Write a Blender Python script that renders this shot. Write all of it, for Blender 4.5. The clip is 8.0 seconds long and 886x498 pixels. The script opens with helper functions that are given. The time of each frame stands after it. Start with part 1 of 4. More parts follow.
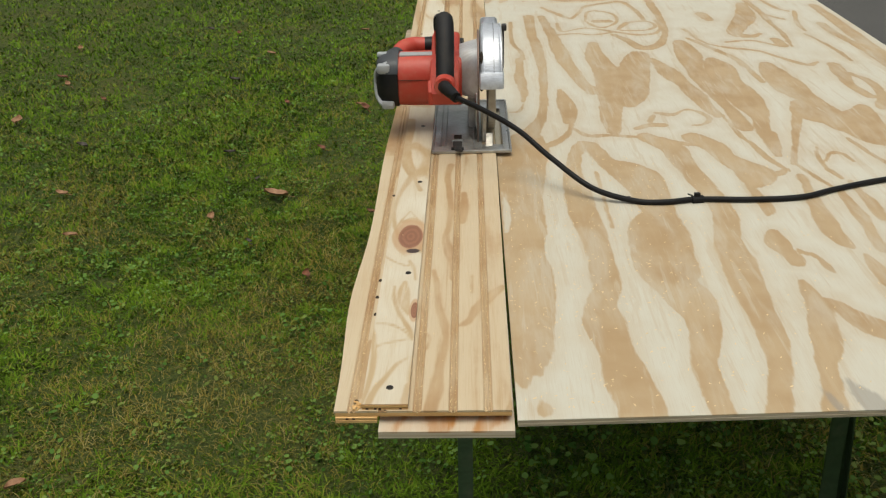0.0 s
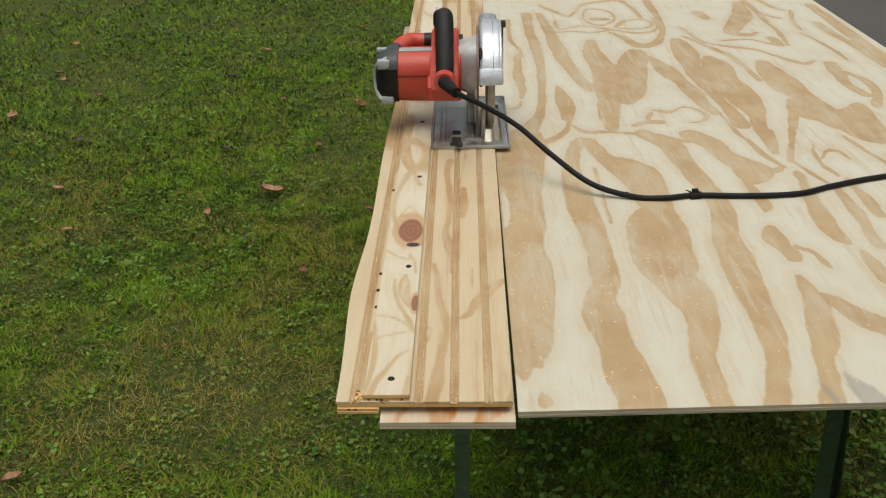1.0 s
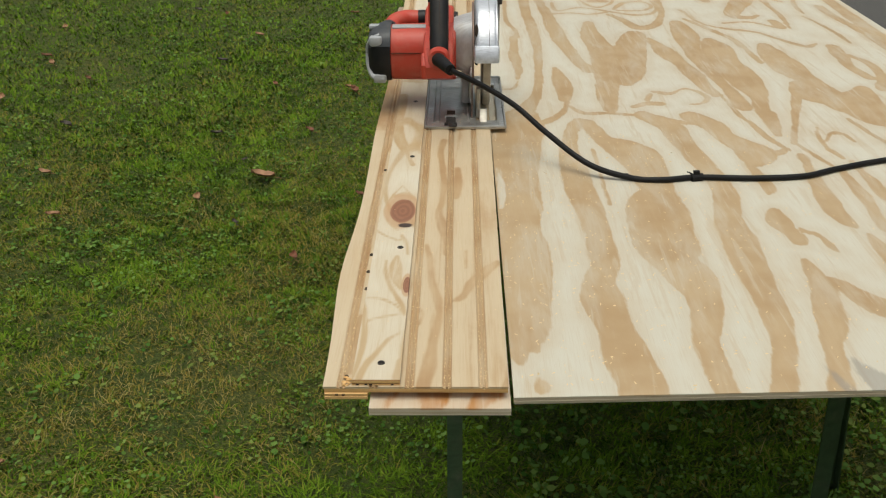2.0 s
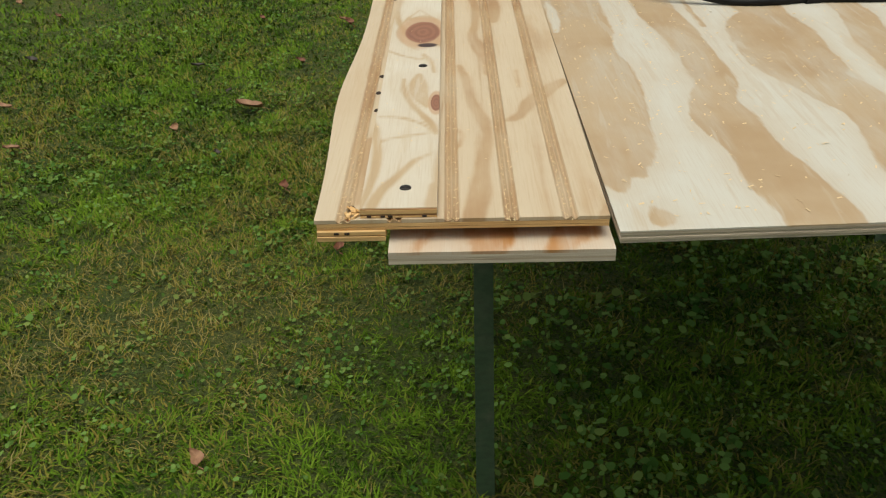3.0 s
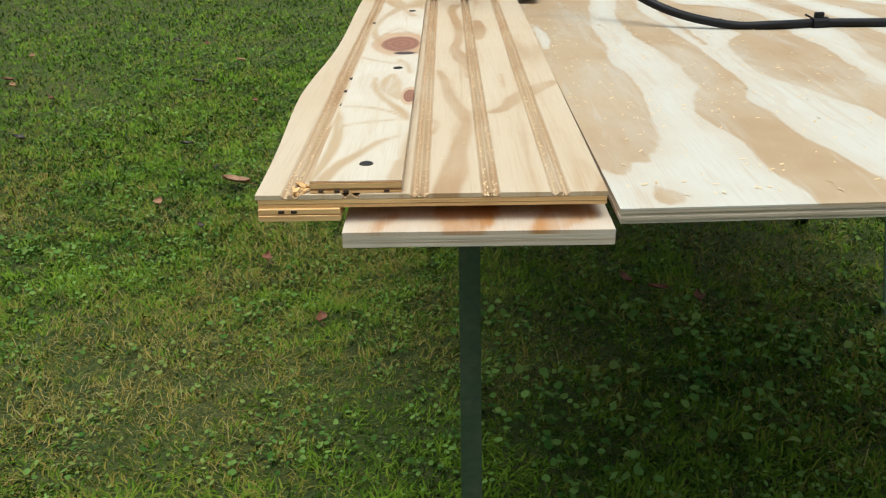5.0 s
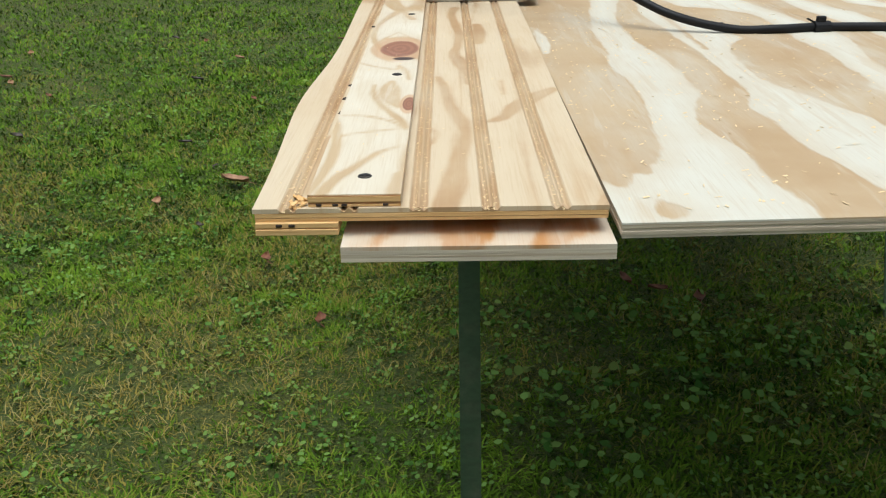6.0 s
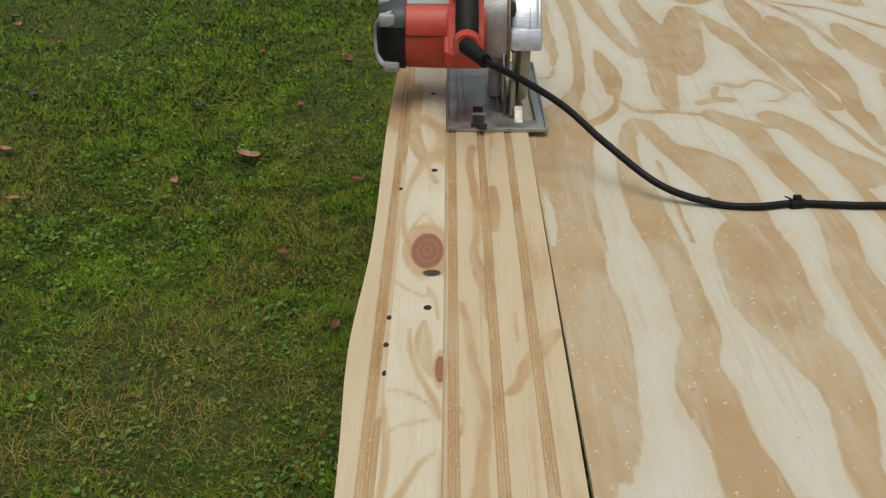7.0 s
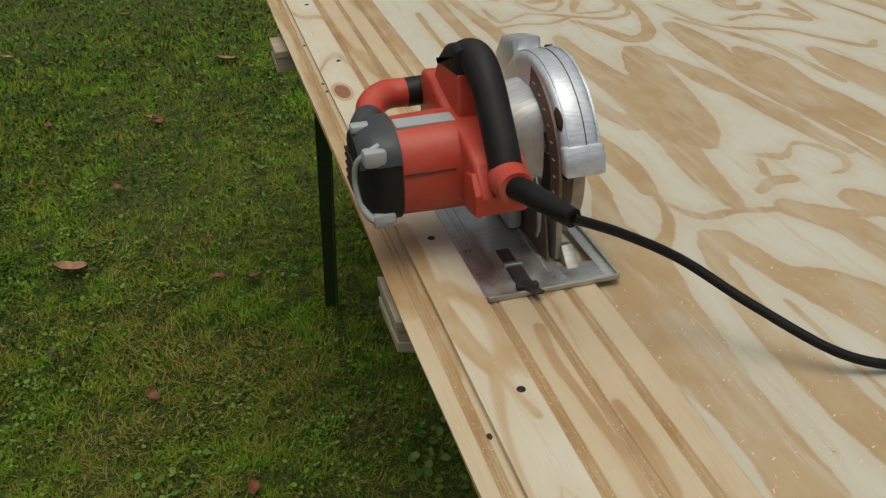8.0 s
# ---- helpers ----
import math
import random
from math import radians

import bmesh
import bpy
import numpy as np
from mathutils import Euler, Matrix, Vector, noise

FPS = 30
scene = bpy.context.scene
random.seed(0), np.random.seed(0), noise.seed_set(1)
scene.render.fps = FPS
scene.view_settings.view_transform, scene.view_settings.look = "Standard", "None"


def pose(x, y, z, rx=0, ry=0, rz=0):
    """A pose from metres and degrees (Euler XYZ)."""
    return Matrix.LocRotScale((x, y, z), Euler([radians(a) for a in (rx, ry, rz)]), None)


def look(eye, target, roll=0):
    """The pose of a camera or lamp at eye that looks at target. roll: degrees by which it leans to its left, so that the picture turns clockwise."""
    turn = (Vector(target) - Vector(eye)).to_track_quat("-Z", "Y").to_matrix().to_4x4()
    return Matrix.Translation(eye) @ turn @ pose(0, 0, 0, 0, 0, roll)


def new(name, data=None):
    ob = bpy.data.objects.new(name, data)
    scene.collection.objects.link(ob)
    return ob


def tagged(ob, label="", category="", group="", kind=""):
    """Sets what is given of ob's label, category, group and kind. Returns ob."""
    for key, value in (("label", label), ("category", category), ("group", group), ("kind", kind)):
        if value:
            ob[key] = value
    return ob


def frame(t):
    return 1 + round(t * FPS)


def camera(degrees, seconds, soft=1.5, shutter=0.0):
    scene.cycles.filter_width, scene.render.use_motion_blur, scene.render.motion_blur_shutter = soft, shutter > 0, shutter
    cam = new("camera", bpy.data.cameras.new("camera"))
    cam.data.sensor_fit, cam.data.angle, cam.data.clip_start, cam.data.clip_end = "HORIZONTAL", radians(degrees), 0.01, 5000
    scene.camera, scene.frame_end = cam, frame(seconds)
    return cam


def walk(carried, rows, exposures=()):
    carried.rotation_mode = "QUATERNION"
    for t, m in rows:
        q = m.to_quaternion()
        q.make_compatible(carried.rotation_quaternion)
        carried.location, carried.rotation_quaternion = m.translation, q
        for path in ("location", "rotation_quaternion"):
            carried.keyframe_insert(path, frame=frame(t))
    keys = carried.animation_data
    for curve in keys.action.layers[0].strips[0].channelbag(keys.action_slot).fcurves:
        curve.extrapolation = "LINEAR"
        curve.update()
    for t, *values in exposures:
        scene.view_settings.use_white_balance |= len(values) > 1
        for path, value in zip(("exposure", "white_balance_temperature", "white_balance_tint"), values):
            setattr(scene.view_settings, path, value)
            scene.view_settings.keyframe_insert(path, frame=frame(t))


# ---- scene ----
cam = camera(51.9, 8.0, 1.25)
PATH = [
    (0, (-0.047, -0.79, 1.461), (-0.111, 0.981, 0.535), -1.7),
    (0.5, (-0.049, -0.797, 1.46), (-0.107, 0.977, 0.537), -1.6),
    (1, (-0.056, -0.8, 1.458), (-0.106, 0.97, 0.53), -1.2),
    (2.3, (-0.058, -0.723, 1.386), (-0.092, 1.026, 0.418), -0.6),
    (2.5, (-0.063, -0.644, 1.308), (-0.094, 1.096, 0.324), -1.3),
    (2.7, (-0.081, -0.581, 1.225), (-0.117, 1.16, 0.24), -1.7),
    (3, (-0.107, -0.525, 1.124), (-0.136, 1.215, 0.14), -1.5),
    (3.2, (-0.103, -0.512, 1.093), (-0.136, 1.246, 0.14), -2.3),
    (3.5, (-0.101, -0.492, 1.047), (-0.122, 1.312, 0.184), -1.8),
    (4, (-0.093, -0.48, 1.022), (-0.115, 1.357, 0.231), -1.5),
    (4.5, (-0.093, -0.472, 1.016), (-0.11, 1.366, 0.229), -1.0),
    (6, (-0.093, -0.458, 1.023), (-0.107, 1.377, 0.228), -0.9),
    (6.2, (-0.094, -0.455, 1.046), (-0.106, 1.377, 0.244), -0.8),
    (6.5, (-0.093, -0.455, 1.157), (-0.103, 1.353, 0.304), -0.3),
    (6.7, (-0.089, -0.461, 1.259), (-0.106, 1.299, 0.309), -0.1),
    (7, (-0.117, -0.449, 1.367), (-0.124, 1.271, 0.347), 0.4),
    (7.3, (-0.207, -0.376, 1.4), (-0.157, 1.341, 0.376), 0.9),
    (7.5, (-0.262, -0.293, 1.41), (-0.048, 1.413, 0.388), 1.4),
    (7.8, (-0.319, -0.121, 1.373), (0.055, 1.561, 0.357), 0.6),
    (8, (-0.347, 0.047, 1.359), (0.089, 1.705, 0.33), -2.0),
]
EXPOSURES = [(s, e, k, 5) for s, e, k in ((0, 0.08, 6750), (1.0, 0.08, 6750), (2.5, 0.10, 6700), (3.0, 0.14, 6600), (3.5, 0.22, 6400), (4.5, 0.48, 6100), (6.2, 0.55, 5950), (6.5, 0.47, 5950), (6.8, 0.14, 6300), (7.1, -0.24, 6650), (7.5, -0.32, 6750), (8.0, -0.28, 6750))]
walk(cam, [(t, look(eye, target, roll)) for t, eye, target, roll in PATH], EXPOSURES)


# ---- light ----
world = bpy.data.worlds.new("overcast_sky")
scene.world = world
world.use_nodes = True
wn = world.node_tree.nodes
sky = wn.new("ShaderNodeTexSky")
sky.sky_type = "NISHITA"
sky.sun_disc = False
sky.sun_elevation, sky.sun_rotation = radians(80), radians(191)
sky.air_density, sky.dust_density, sky.ozone_density = 1.0, 4.0, 1.0
wn["Background"].inputs["Strength"].default_value = 0.125
grey_sky = wn.new("ShaderNodeHueSaturation")
grey_sky.inputs["Saturation"].default_value = 0.35
world.node_tree.links.new(sky.outputs["Color"], grey_sky.inputs["Color"])
world.node_tree.links.new(grey_sky.outputs["Color"], wn["Background"].inputs["Color"])

sun_data = bpy.data.lights.new("sun", "SUN")
sun_data.energy, sun_data.angle, sun_data.color = 1.5, radians(50), (1.0, 0.95, 0.87)
sun = new("sun", sun_data)
sun.matrix_world = look((0, 0, 10), (0.3, 1.6, 0.0))


# ---- materials ----
def material(name, rough=0.6, metal=0.0, color=(0.5, 0.5, 0.5)):
    m = bpy.data.materials.new(name)
    m.use_nodes = True
    b = m.node_tree.nodes["Principled BSDF"]
    b.inputs["Roughness"].default_value = rough
    b.inputs["Metallic"].default_value = metal
    b.inputs["Base Color"].default_value = (*color, 1)
    return m


class Tree:
    """Short hand for wiring a material."""

    def __init__(self, m):
        self.n, self.l = m.node_tree.nodes, m.node_tree.links
        self.b = self.n["Principled BSDF"]

    def put(self, sock, v):
        if isinstance(v, bpy.types.NodeSocket):
            self.l.new(v, sock)
        elif isinstance(v, tuple) and len(v) == 3 and sock.type == "RGBA":
            sock.default_value = (*v, 1)
        else:
            sock.default_value = v

    def coords(self, scale=(1, 1, 1), shift=(0, 0, 0)):
        tc, mp = self.n.new("ShaderNodeTexCoord"), self.n.new("ShaderNodeMapping")
        mp.inputs["Scale"].default_value = scale
        mp.inputs["Location"].default_value = shift
        self.l.new(tc.outputs["Object"], mp.inputs["Vector"])
        return mp.outputs["Vector"]

    def noise(self, scale, vector=None, detail=3.0, rough=0.55, distort=0.0):
        k = self.n.new("ShaderNodeTexNoise")
        for key, v in (("Scale", scale), ("Detail", detail), ("Roughness", rough), ("Distortion", distort)):
            k.inputs[key].default_value = v
        self.l.new(vector if vector else self.coords(), k.inputs["Vector"])
        return k.outputs["Fac"]

    def math(self, op, a, b=0.0, clamp=False):
        k = self.n.new("ShaderNodeMath")
        k.operation, k.use_clamp = op, clamp
        self.put(k.inputs[0], a)
        self.put(k.inputs[1], b)
        return k.outputs[0]

    def ramp(self, v, lo, hi, a=0.0, b=1.0):
        k = self.n.new("ShaderNodeMapRange")
        k.interpolation_type = "SMOOTHSTEP"
        self.put(k.inputs["Value"], v)
        for key, x in (("From Min", lo), ("From Max", hi), ("To Min", a), ("To Max", b)):
            k.inputs[key].default_value = x
        return k.outputs["Result"]

    def mix(self, f, a, b, how="MIX"):
        k = self.n.new("ShaderNodeMix")
        k.data_type, k.blend_type = "RGBA", how
        self.put(k.inputs[0], f)
        self.put(k.inputs[6], a)
        self.put(k.inputs[7], b)
        return k.outputs[2]

    def attr(self, name):
        k = self.n.new("ShaderNodeAttribute")
        k.attribute_name = name
        return k.outputs["Fac"]

    def bump(self, height, strength=0.2, distance=0.001):
        k = self.n.new("ShaderNodeBump")
        k.inputs["Strength"].default_value, k.inputs["Distance"].default_value = strength, distance
        self.l.new(height, k.inputs["Height"])
        self.l.new(k.outputs["Normal"], self.b.inputs["Normal"])

    def axis(self, k):
        tc, sp = self.n.new("ShaderNodeTexCoord"), self.n.new("ShaderNodeSeparateXYZ")
        self.l.new(tc.outputs["Object"], sp.inputs["Vector"])
        return sp.outputs[k]


def face_veneer(name, pale, tan, deep, knot=False, rough_rim=0.014, soft=0.0018):
    """Rotary cut pine: pale early wood and tan late wood, told apart by the mesh's grain value."""
    m = material(name, 0.55)
    t = Tree(m)
    g = t.attr("grain")
    rag = t.noise(1.0, t.coords((150, 34, 60)), 4, 0.6)
    rag2 = t.noise(1.0, t.coords((34, 13, 20)), 4, 0.55, 0.5)
    g2 = t.math("ADD", g, t.math("MULTIPLY", t.math("SUBTRACT", rag, 0.5), rough_rim * 0.8))
    g2 = t.math("ADD", g2, t.math("MULTIPLY", t.math("SUBTRACT", rag2, 0.5), rough_rim * 1.6))
    inside = t.ramp(g2, -soft, soft)
    fine = t.noise(1.0, t.coords((900, 22, 200)), 3, 0.6)
    cloud = t.noise(9.0, None, 4)
    bleach = t.noise(1.0, t.coords((26, 6, 20), (2, 7, 1)), 4, 0.6, 0.4)
    late = t.mix(t.ramp(cloud, 0.35, 0.7), tan, deep)
    rim = t.math("MULTIPLY", t.ramp(g2, -0.001, 0.002), t.ramp(g2, 0.010, 0.002))
    late = t.mix(t.math("MULTIPLY", rim, 0.28), late, deep)
    late = t.mix(t.math("MULTIPLY", t.ramp(bleach, 0.42, 0.72), 0.42), late, pale)
    early = t.mix(t.ramp(cloud, 0.4, 0.75), pale, tuple(0.78 * a + 0.22 * b for a, b in zip(pale, tan)))
    warm = t.math("MULTIPLY", t.ramp(t.math("ADD", g2, t.math("MULTIPLY", cloud, 0.012)), -0.016, 0.004), 0.24)
    early = t.mix(warm, early, tan)
    c = t.mix(inside, early, late)
    fleck = t.noise(1.0, t.coords((75, 5.5, 40), (5, 2, 1)), 4, 0.6, 0.4)
    c = t.mix(t.math("MULTIPLY", t.ramp(fleck, 0.56, 0.66), 0.30), c, tan)
    c = t.mix(t.math("MULTIPLY", t.ramp(fleck, 0.42, 0.34), 0.28), c, pale)
    c = t.mix(t.math("MULTIPLY", t.ramp(fine, 0.45, 0.75), 0.22), c, deep)
    grime = t.noise(3.0, t.coords((1, 0.6, 1), (3, 1, 0)), 5, 0.7)
    c = t.mix(t.math("MULTIPLY", t.ramp(grime, 0.55, 0.8), 0.18), c, (0.36, 0.29, 0.20))
    grey = t.attr("grey")
    c = t.mix(t.math("MULTIPLY", t.ramp(t.math("ADD", grey, t.math("MULTIPLY", t.math("SUBTRACT", rag, 0.5), 0.9)), 0.35, 0.75), 0.6), c, (0.25, 0.23, 0.20))
    if knot:
        k = t.attr("knot")
        rings = t.math("SINE", t.math("ADD", t.math("MULTIPLY", k, 30.0), t.math("MULTIPLY", rag2, 12.0)))
        heart = t.mix(t.ramp(rings, -1, 1), (0.240, 0.105, 0.058), (0.285, 0.130, 0.072))
        kn = t.math("ADD", k, t.math("MULTIPLY", t.math("SUBTRACT", rag2, 0.5), 0.12))
        c = t.mix(t.math("MULTIPLY", t.ramp(kn, 0.16, 0.34), 0.75), c, (0.47, 0.29, 0.15))
        c = t.mix(t.ramp(kn, 0.45, 0.52), c, heart)
        c = t.mix(t.ramp(t.attr("pitch"), 0.4, 0.7), c, (0.05, 0.03, 0.025))
    t.put(t.b.inputs["Base Color"], c)
    t.put(t.b.inputs["Roughness"], t.ramp(inside, 0, 1, 0.62, 0.5))
    t.bump(t.math("ADD", fine, t.math("MULTIPLY", inside, 0.4)), 0.25, 0.0006)
    return m


def edge_wood(name, light, dark, along=0):
    """The sawn edge of a ply."""
    m = material(name, 0.8)
    t = Tree(m)
    sc = [30, 30, 700]
    sc[along] = 12
    a = t.noise(1.0, t.coords(tuple(sc)), 4, 0.7)
    b = t.noise(14.0, None, 3)
    c = t.mix(t.ramp(a, 0.35, 0.7), light, dark)
    c = t.mix(t.math("MULTIPLY", t.ramp(b, 0.5, 0.75), 0.4), c, tuple(v * 0.6 for v in dark))
    t.put(t.b.inputs["Base Color"], c)
    t.bump(a, 0.5, 0.001)
    return m


def plastic(name, color, rough=0.45, dust=0.12):
    m = material(name, rough)
    t = Tree(m)
    a = t.noise(26.0, None, 5, 0.7)
    b = t.noise(420.0, None, 2)
    f = t.math("MULTIPLY", t.ramp(a, 0.45, 0.75), dust)
    t.put(t.b.inputs["Base Color"], t.mix(f, color, (0.48, 0.40, 0.29)))
    t.put(t.b.inputs["Roughness"], t.ramp(a, 0.3, 0.7, rough - 0.08, rough + 0.15))
    t.bump(b, 0.12, 0.0004)
    return m


def metal(name, color, rough=0.4, met=0.85, dust=0.25, grit=60.0, vary=1.0):
    m = material(name, rough, met)
    t = Tree(m)
    a = t.noise(30.0, None, 5, 0.7)
    b = t.noise(1.0, t.coords((grit, grit * 8, grit)), 3)
    f = t.math("MULTIPLY", t.ramp(a, 0.42, 0.78), dust)
    t.put(t.b.inputs["Base Color"], t.mix(f, t.mix(t.ramp(b, 0.35, 0.7), color, tuple(0.78 * v for v in color)), (0.42, 0.35, 0.26)))
    t.put(t.b.inputs["Metallic"], t.math("MULTIPLY", t.math("SUBTRACT", 1.0, f), met))
    t.put(t.b.inputs["Roughness"], t.ramp(a, 0.3, 0.7, rough - 0.1 * vary, rough + 0.2 * vary))
    t.bump(b, 0.15 * vary, 0.0004)
    return m


def foliage(name, a, b, dry, gloss=0.05, weathered=1.0):
    """Blades or leaves: each has its own tint; clumps differ in depth of colour and the worn ground bleaches them."""
    m = material(name, 0.75)
    t = Tree(m)
    tint, clump = t.attr("tint"), t.attr("clump")
    c = t.mix(t.math("ADD", t.math("MULTIPLY", t.math("POWER", tint, 1.7), 0.50), t.math("MULTIPLY", clump, 0.52)), a, b)
    f = t.ramp(t.math("ADD", t.attr("dry"), t.math("MULTIPLY", t.math("SUBTRACT", tint, 0.5), 0.75)), 0.42, 0.86)
    t.put(t.b.inputs["Base Color"], t.mix(t.math("MULTIPLY", f, weathered), c, dry))
    t.b.inputs["Specular IOR Level"].default_value = gloss
    return m


SHEET_FACE = face_veneer("plywood_face", (0.555, 0.530, 0.440), (0.455, 0.335, 0.195), (0.395, 0.265, 0.135), False, 0.008)
OFFCUT_FACE = face_veneer("stained_offcut_face", (0.60, 0.55, 0.45), (0.50, 0.27, 0.095), (0.42, 0.185, 0.05), False, 0.008, 0.003)
GUIDE_FACE = face_veneer("beadboard_face", (0.575, 0.475, 0.325), (0.47, 0.33, 0.18), (0.37, 0.22, 0.10), False, 0.004, 0.0022)
STRIP_FACE = face_veneer("fence_face", (0.62, 0.565, 0.445), (0.50, 0.38, 0.225), (0.43, 0.285, 0.14), True, 0.003, 0.0022)
PLY_LIGHT = edge_wood("ply_edge_light", (0.63, 0.55, 0.42), (0.52, 0.43, 0.32))
PLY_DARK = edge_wood("ply_edge_dark", (0.54, 0.46, 0.34), (0.40, 0.31, 0.21))
PLY_GOLD = edge_wood("ply_edge_golden", (0.72, 0.47, 0.20), (0.58, 0.33, 0.12))
PLY_GOLD_DARK = edge_wood("ply_edge_brown", (0.40, 0.21, 0.08), (0.22, 0.11, 0.04))
LUMBER = edge_wood("weathered_lumber", (0.46, 0.39, 0.29), (0.30, 0.24, 0.17))
RED = plastic("red_plastic", (0.50, 0.056, 0.033), 0.42, 0.16)
BLACK = plastic("black_rubber", (0.010, 0.010, 0.011), 0.5, 0.035)
BLACK.node_tree.nodes["Principled BSDF"].inputs["Specular IOR Level"].default_value = 0.3
CORD = plastic("black_cord", (0.006, 0.006, 0.0065), 0.55, 0.02)
CORD.node_tree.nodes["Principled BSDF"].inputs["Specular IOR Level"].default_value = 0.25
SILVER_PAINT = plastic("silver_plastic", (0.38, 0.395, 0.405), 0.35, 0.15)
CAST = metal("cast_aluminium", (0.60, 0.61, 0.62), 0.52, 0.45, 0.40, 40.0, 0.3)
GUARD = metal("brushed_guard", (0.70, 0.73, 0.78), 0.34, 0.55, 0.06, 90.0, 0.12)
STEEL = metal("galvanised_plate", (0.52, 0.53, 0.52), 0.36, 0.92, 0.22)
SCALE = metal("brown_steel", (0.17, 0.115, 0.095), 0.45, 0.6, 0.25)
CHARCOAL = plastic("charcoal_plastic", (0.042, 0.047, 0.053), 0.5, 0.06)
OLIVE = metal("dull_lower_guard", (0.44, 0.42, 0.37), 0.42, 0.8, 0.35)
DARK_STEEL = metal("dark_steel", (0.05, 0.05, 0.052), 0.45, 0.5, 0.15)
SCREW = metal("black_screw", (0.035, 0.032, 0.03), 0.5, 0.6, 0.2)
LEG_PAINT = metal("dark_green_steel", (0.046, 0.086, 0.038), 0.6, 0.0, 0.12)
VOID = material("dark_hole", 0.9, 0, (0.03, 0.018, 0.01))
CHIPS = material("sawdust_chips", 0.8, 0, (0.72, 0.56, 0.32))
GRASS = foliage("grass_blades", (0.011, 0.041, 0.003), (0.172, 0.292, 0.022), (0.205, 0.165, 0.036))
CLOVER = foliage("clover_leaves", (0.030, 0.090, 0.008), (0.190, 0.320, 0.070), (0.16, 0.17, 0.040), 0.15, 0.6)
STRAW = foliage("dry_straw", (0.11, 0.105, 0.020), (0.23, 0.190, 0.055), (0.27, 0.225, 0.080))


def soil():
    m = material("lawn_soil", 0.95)
    t = Tree(m)
    a, b, c3 = t.noise(2.2, None, 5, 0.65), t.noise(38.0, None, 4, 0.7), t.noise(190.0, None, 3)
    c = t.mix(t.ramp(b, 0.35, 0.68), (0.040, 0.068, 0.005), (0.098, 0.120, 0.013))
    c = t.mix(t.math("MULTIPLY", t.ramp(a, 0.45, 0.7), 0.6), c, (0.14, 0.118, 0.026))
    t.put(t.b.inputs["Base Color"], t.mix(t.ramp(c3, 0.35, 0.7), c, (0.036, 0.052, 0.005)))
    t.bump(t.math("ADD", b, c3), 0.8, 0.02)
    return m


def asphalt():
    m = material("grey_asphalt", 0.9)
    t = Tree(m)
    a, b = t.noise(1.5, None, 4), t.noise(240.0, None, 3, 0.7)
    c = t.mix(t.ramp(a, 0.3, 0.7), (0.065, 0.063, 0.060), (0.090, 0.087, 0.082))
    t.put(t.b.inputs["Base Color"], t.mix(t.math("MULTIPLY", t.ramp(b, 0.4, 0.7), 0.5), c, (0.05, 0.05, 0.05)))
    t.bump(b, 0.6, 0.004)
    return m


def dead_leaf(name, a, b):
    m = material(name, 0.7)
    t = Tree(m)
    k = t.noise(60.0, None, 4, 0.6)
    t.put(t.b.inputs["Base Color"], t.mix(t.ramp(k, 0.35, 0.68), a, b))
    return m


SOIL, ASPHALT = soil(), asphalt()
LEAF_TAN = dead_leaf("tan_leaf", (0.34, 0.19, 0.10), (0.24, 0.12, 0.06))
LEAF_RED = dead_leaf("red_leaf", (0.20, 0.075, 0.035), (0.13, 0.048, 0.024))
LEAF_DARK = dead_leaf("dark_leaf", (0.075, 0.055, 0.045), (0.035, 0.028, 0.022))


# ---- mesh helpers ----
def part(name, bm, mat, parent=None, label="", smooth=False):
    me = bpy.data.meshes.new(name)
    bm.to_mesh(me)
    bm.free()
    me.materials.append(mat)
    if smooth:
        for p in me.polygons:
            p.use_smooth = True
        me.set_sharp_from_angle(angle=radians(38))
    ob = new(name, me)
    if parent:
        ob.parent = parent
    if label:
        ob["label"] = label
    return ob


def empty(name, label, category, group="", kind="", at=(0, 0, 0)):
    ob = new(name)
    ob.location = at
    return tagged(ob, label, category, group, kind)


def box(x0, x1, y0, y1, z0, z1, bevel=0.0, bm=None, segments=2):
    made = bm or bmesh.new()
    one = bmesh.new()
    bmesh.ops.create_cube(one, size=1)
    for v in one.verts:
        v.co = ((x0 + x1) / 2 + v.co.x * (x1 - x0), (y0 + y1) / 2 + v.co.y * (y1 - y0), (z0 + z1) / 2 + v.co.z * (z1 - z0))
    if bevel:
        bmesh.ops.bevel(one, geom=list(one.edges), offset=bevel, segments=segments, affect="EDGES", profile=0.5)
    return merge(made, one)


def merge(made, one, m=None):
    if m is not None:
        bmesh.ops.transform(one, matrix=m, verts=one.verts)
    at = {}
    for v in one.verts:
        at[v] = made.verts.new(v.co)
    for f in one.faces:
        made.faces.new([at[v] for v in f.verts])
    one.free()
    return made


def spline(points, steps=8):
    """A smooth line through the points (Catmull-Rom), in any number of dimensions."""
    p = np.array(points, float)
    q = np.vstack([2 * p[0] - p[1], p, 2 * p[-1] - p[-2]])
    out = []
    for i in range(len(p) - 1):
        a, b, c, d = q[i:i + 4]
        for k in range(steps):
            f = k / steps
            out.append(0.5 * (2 * b + (c - a) * f + (2 * a - 5 * b + 4 * c - d) * f * f + (3 * b - a - 3 * c + d) * f ** 3))
    out.append(p[-1])
    return np.array(out)


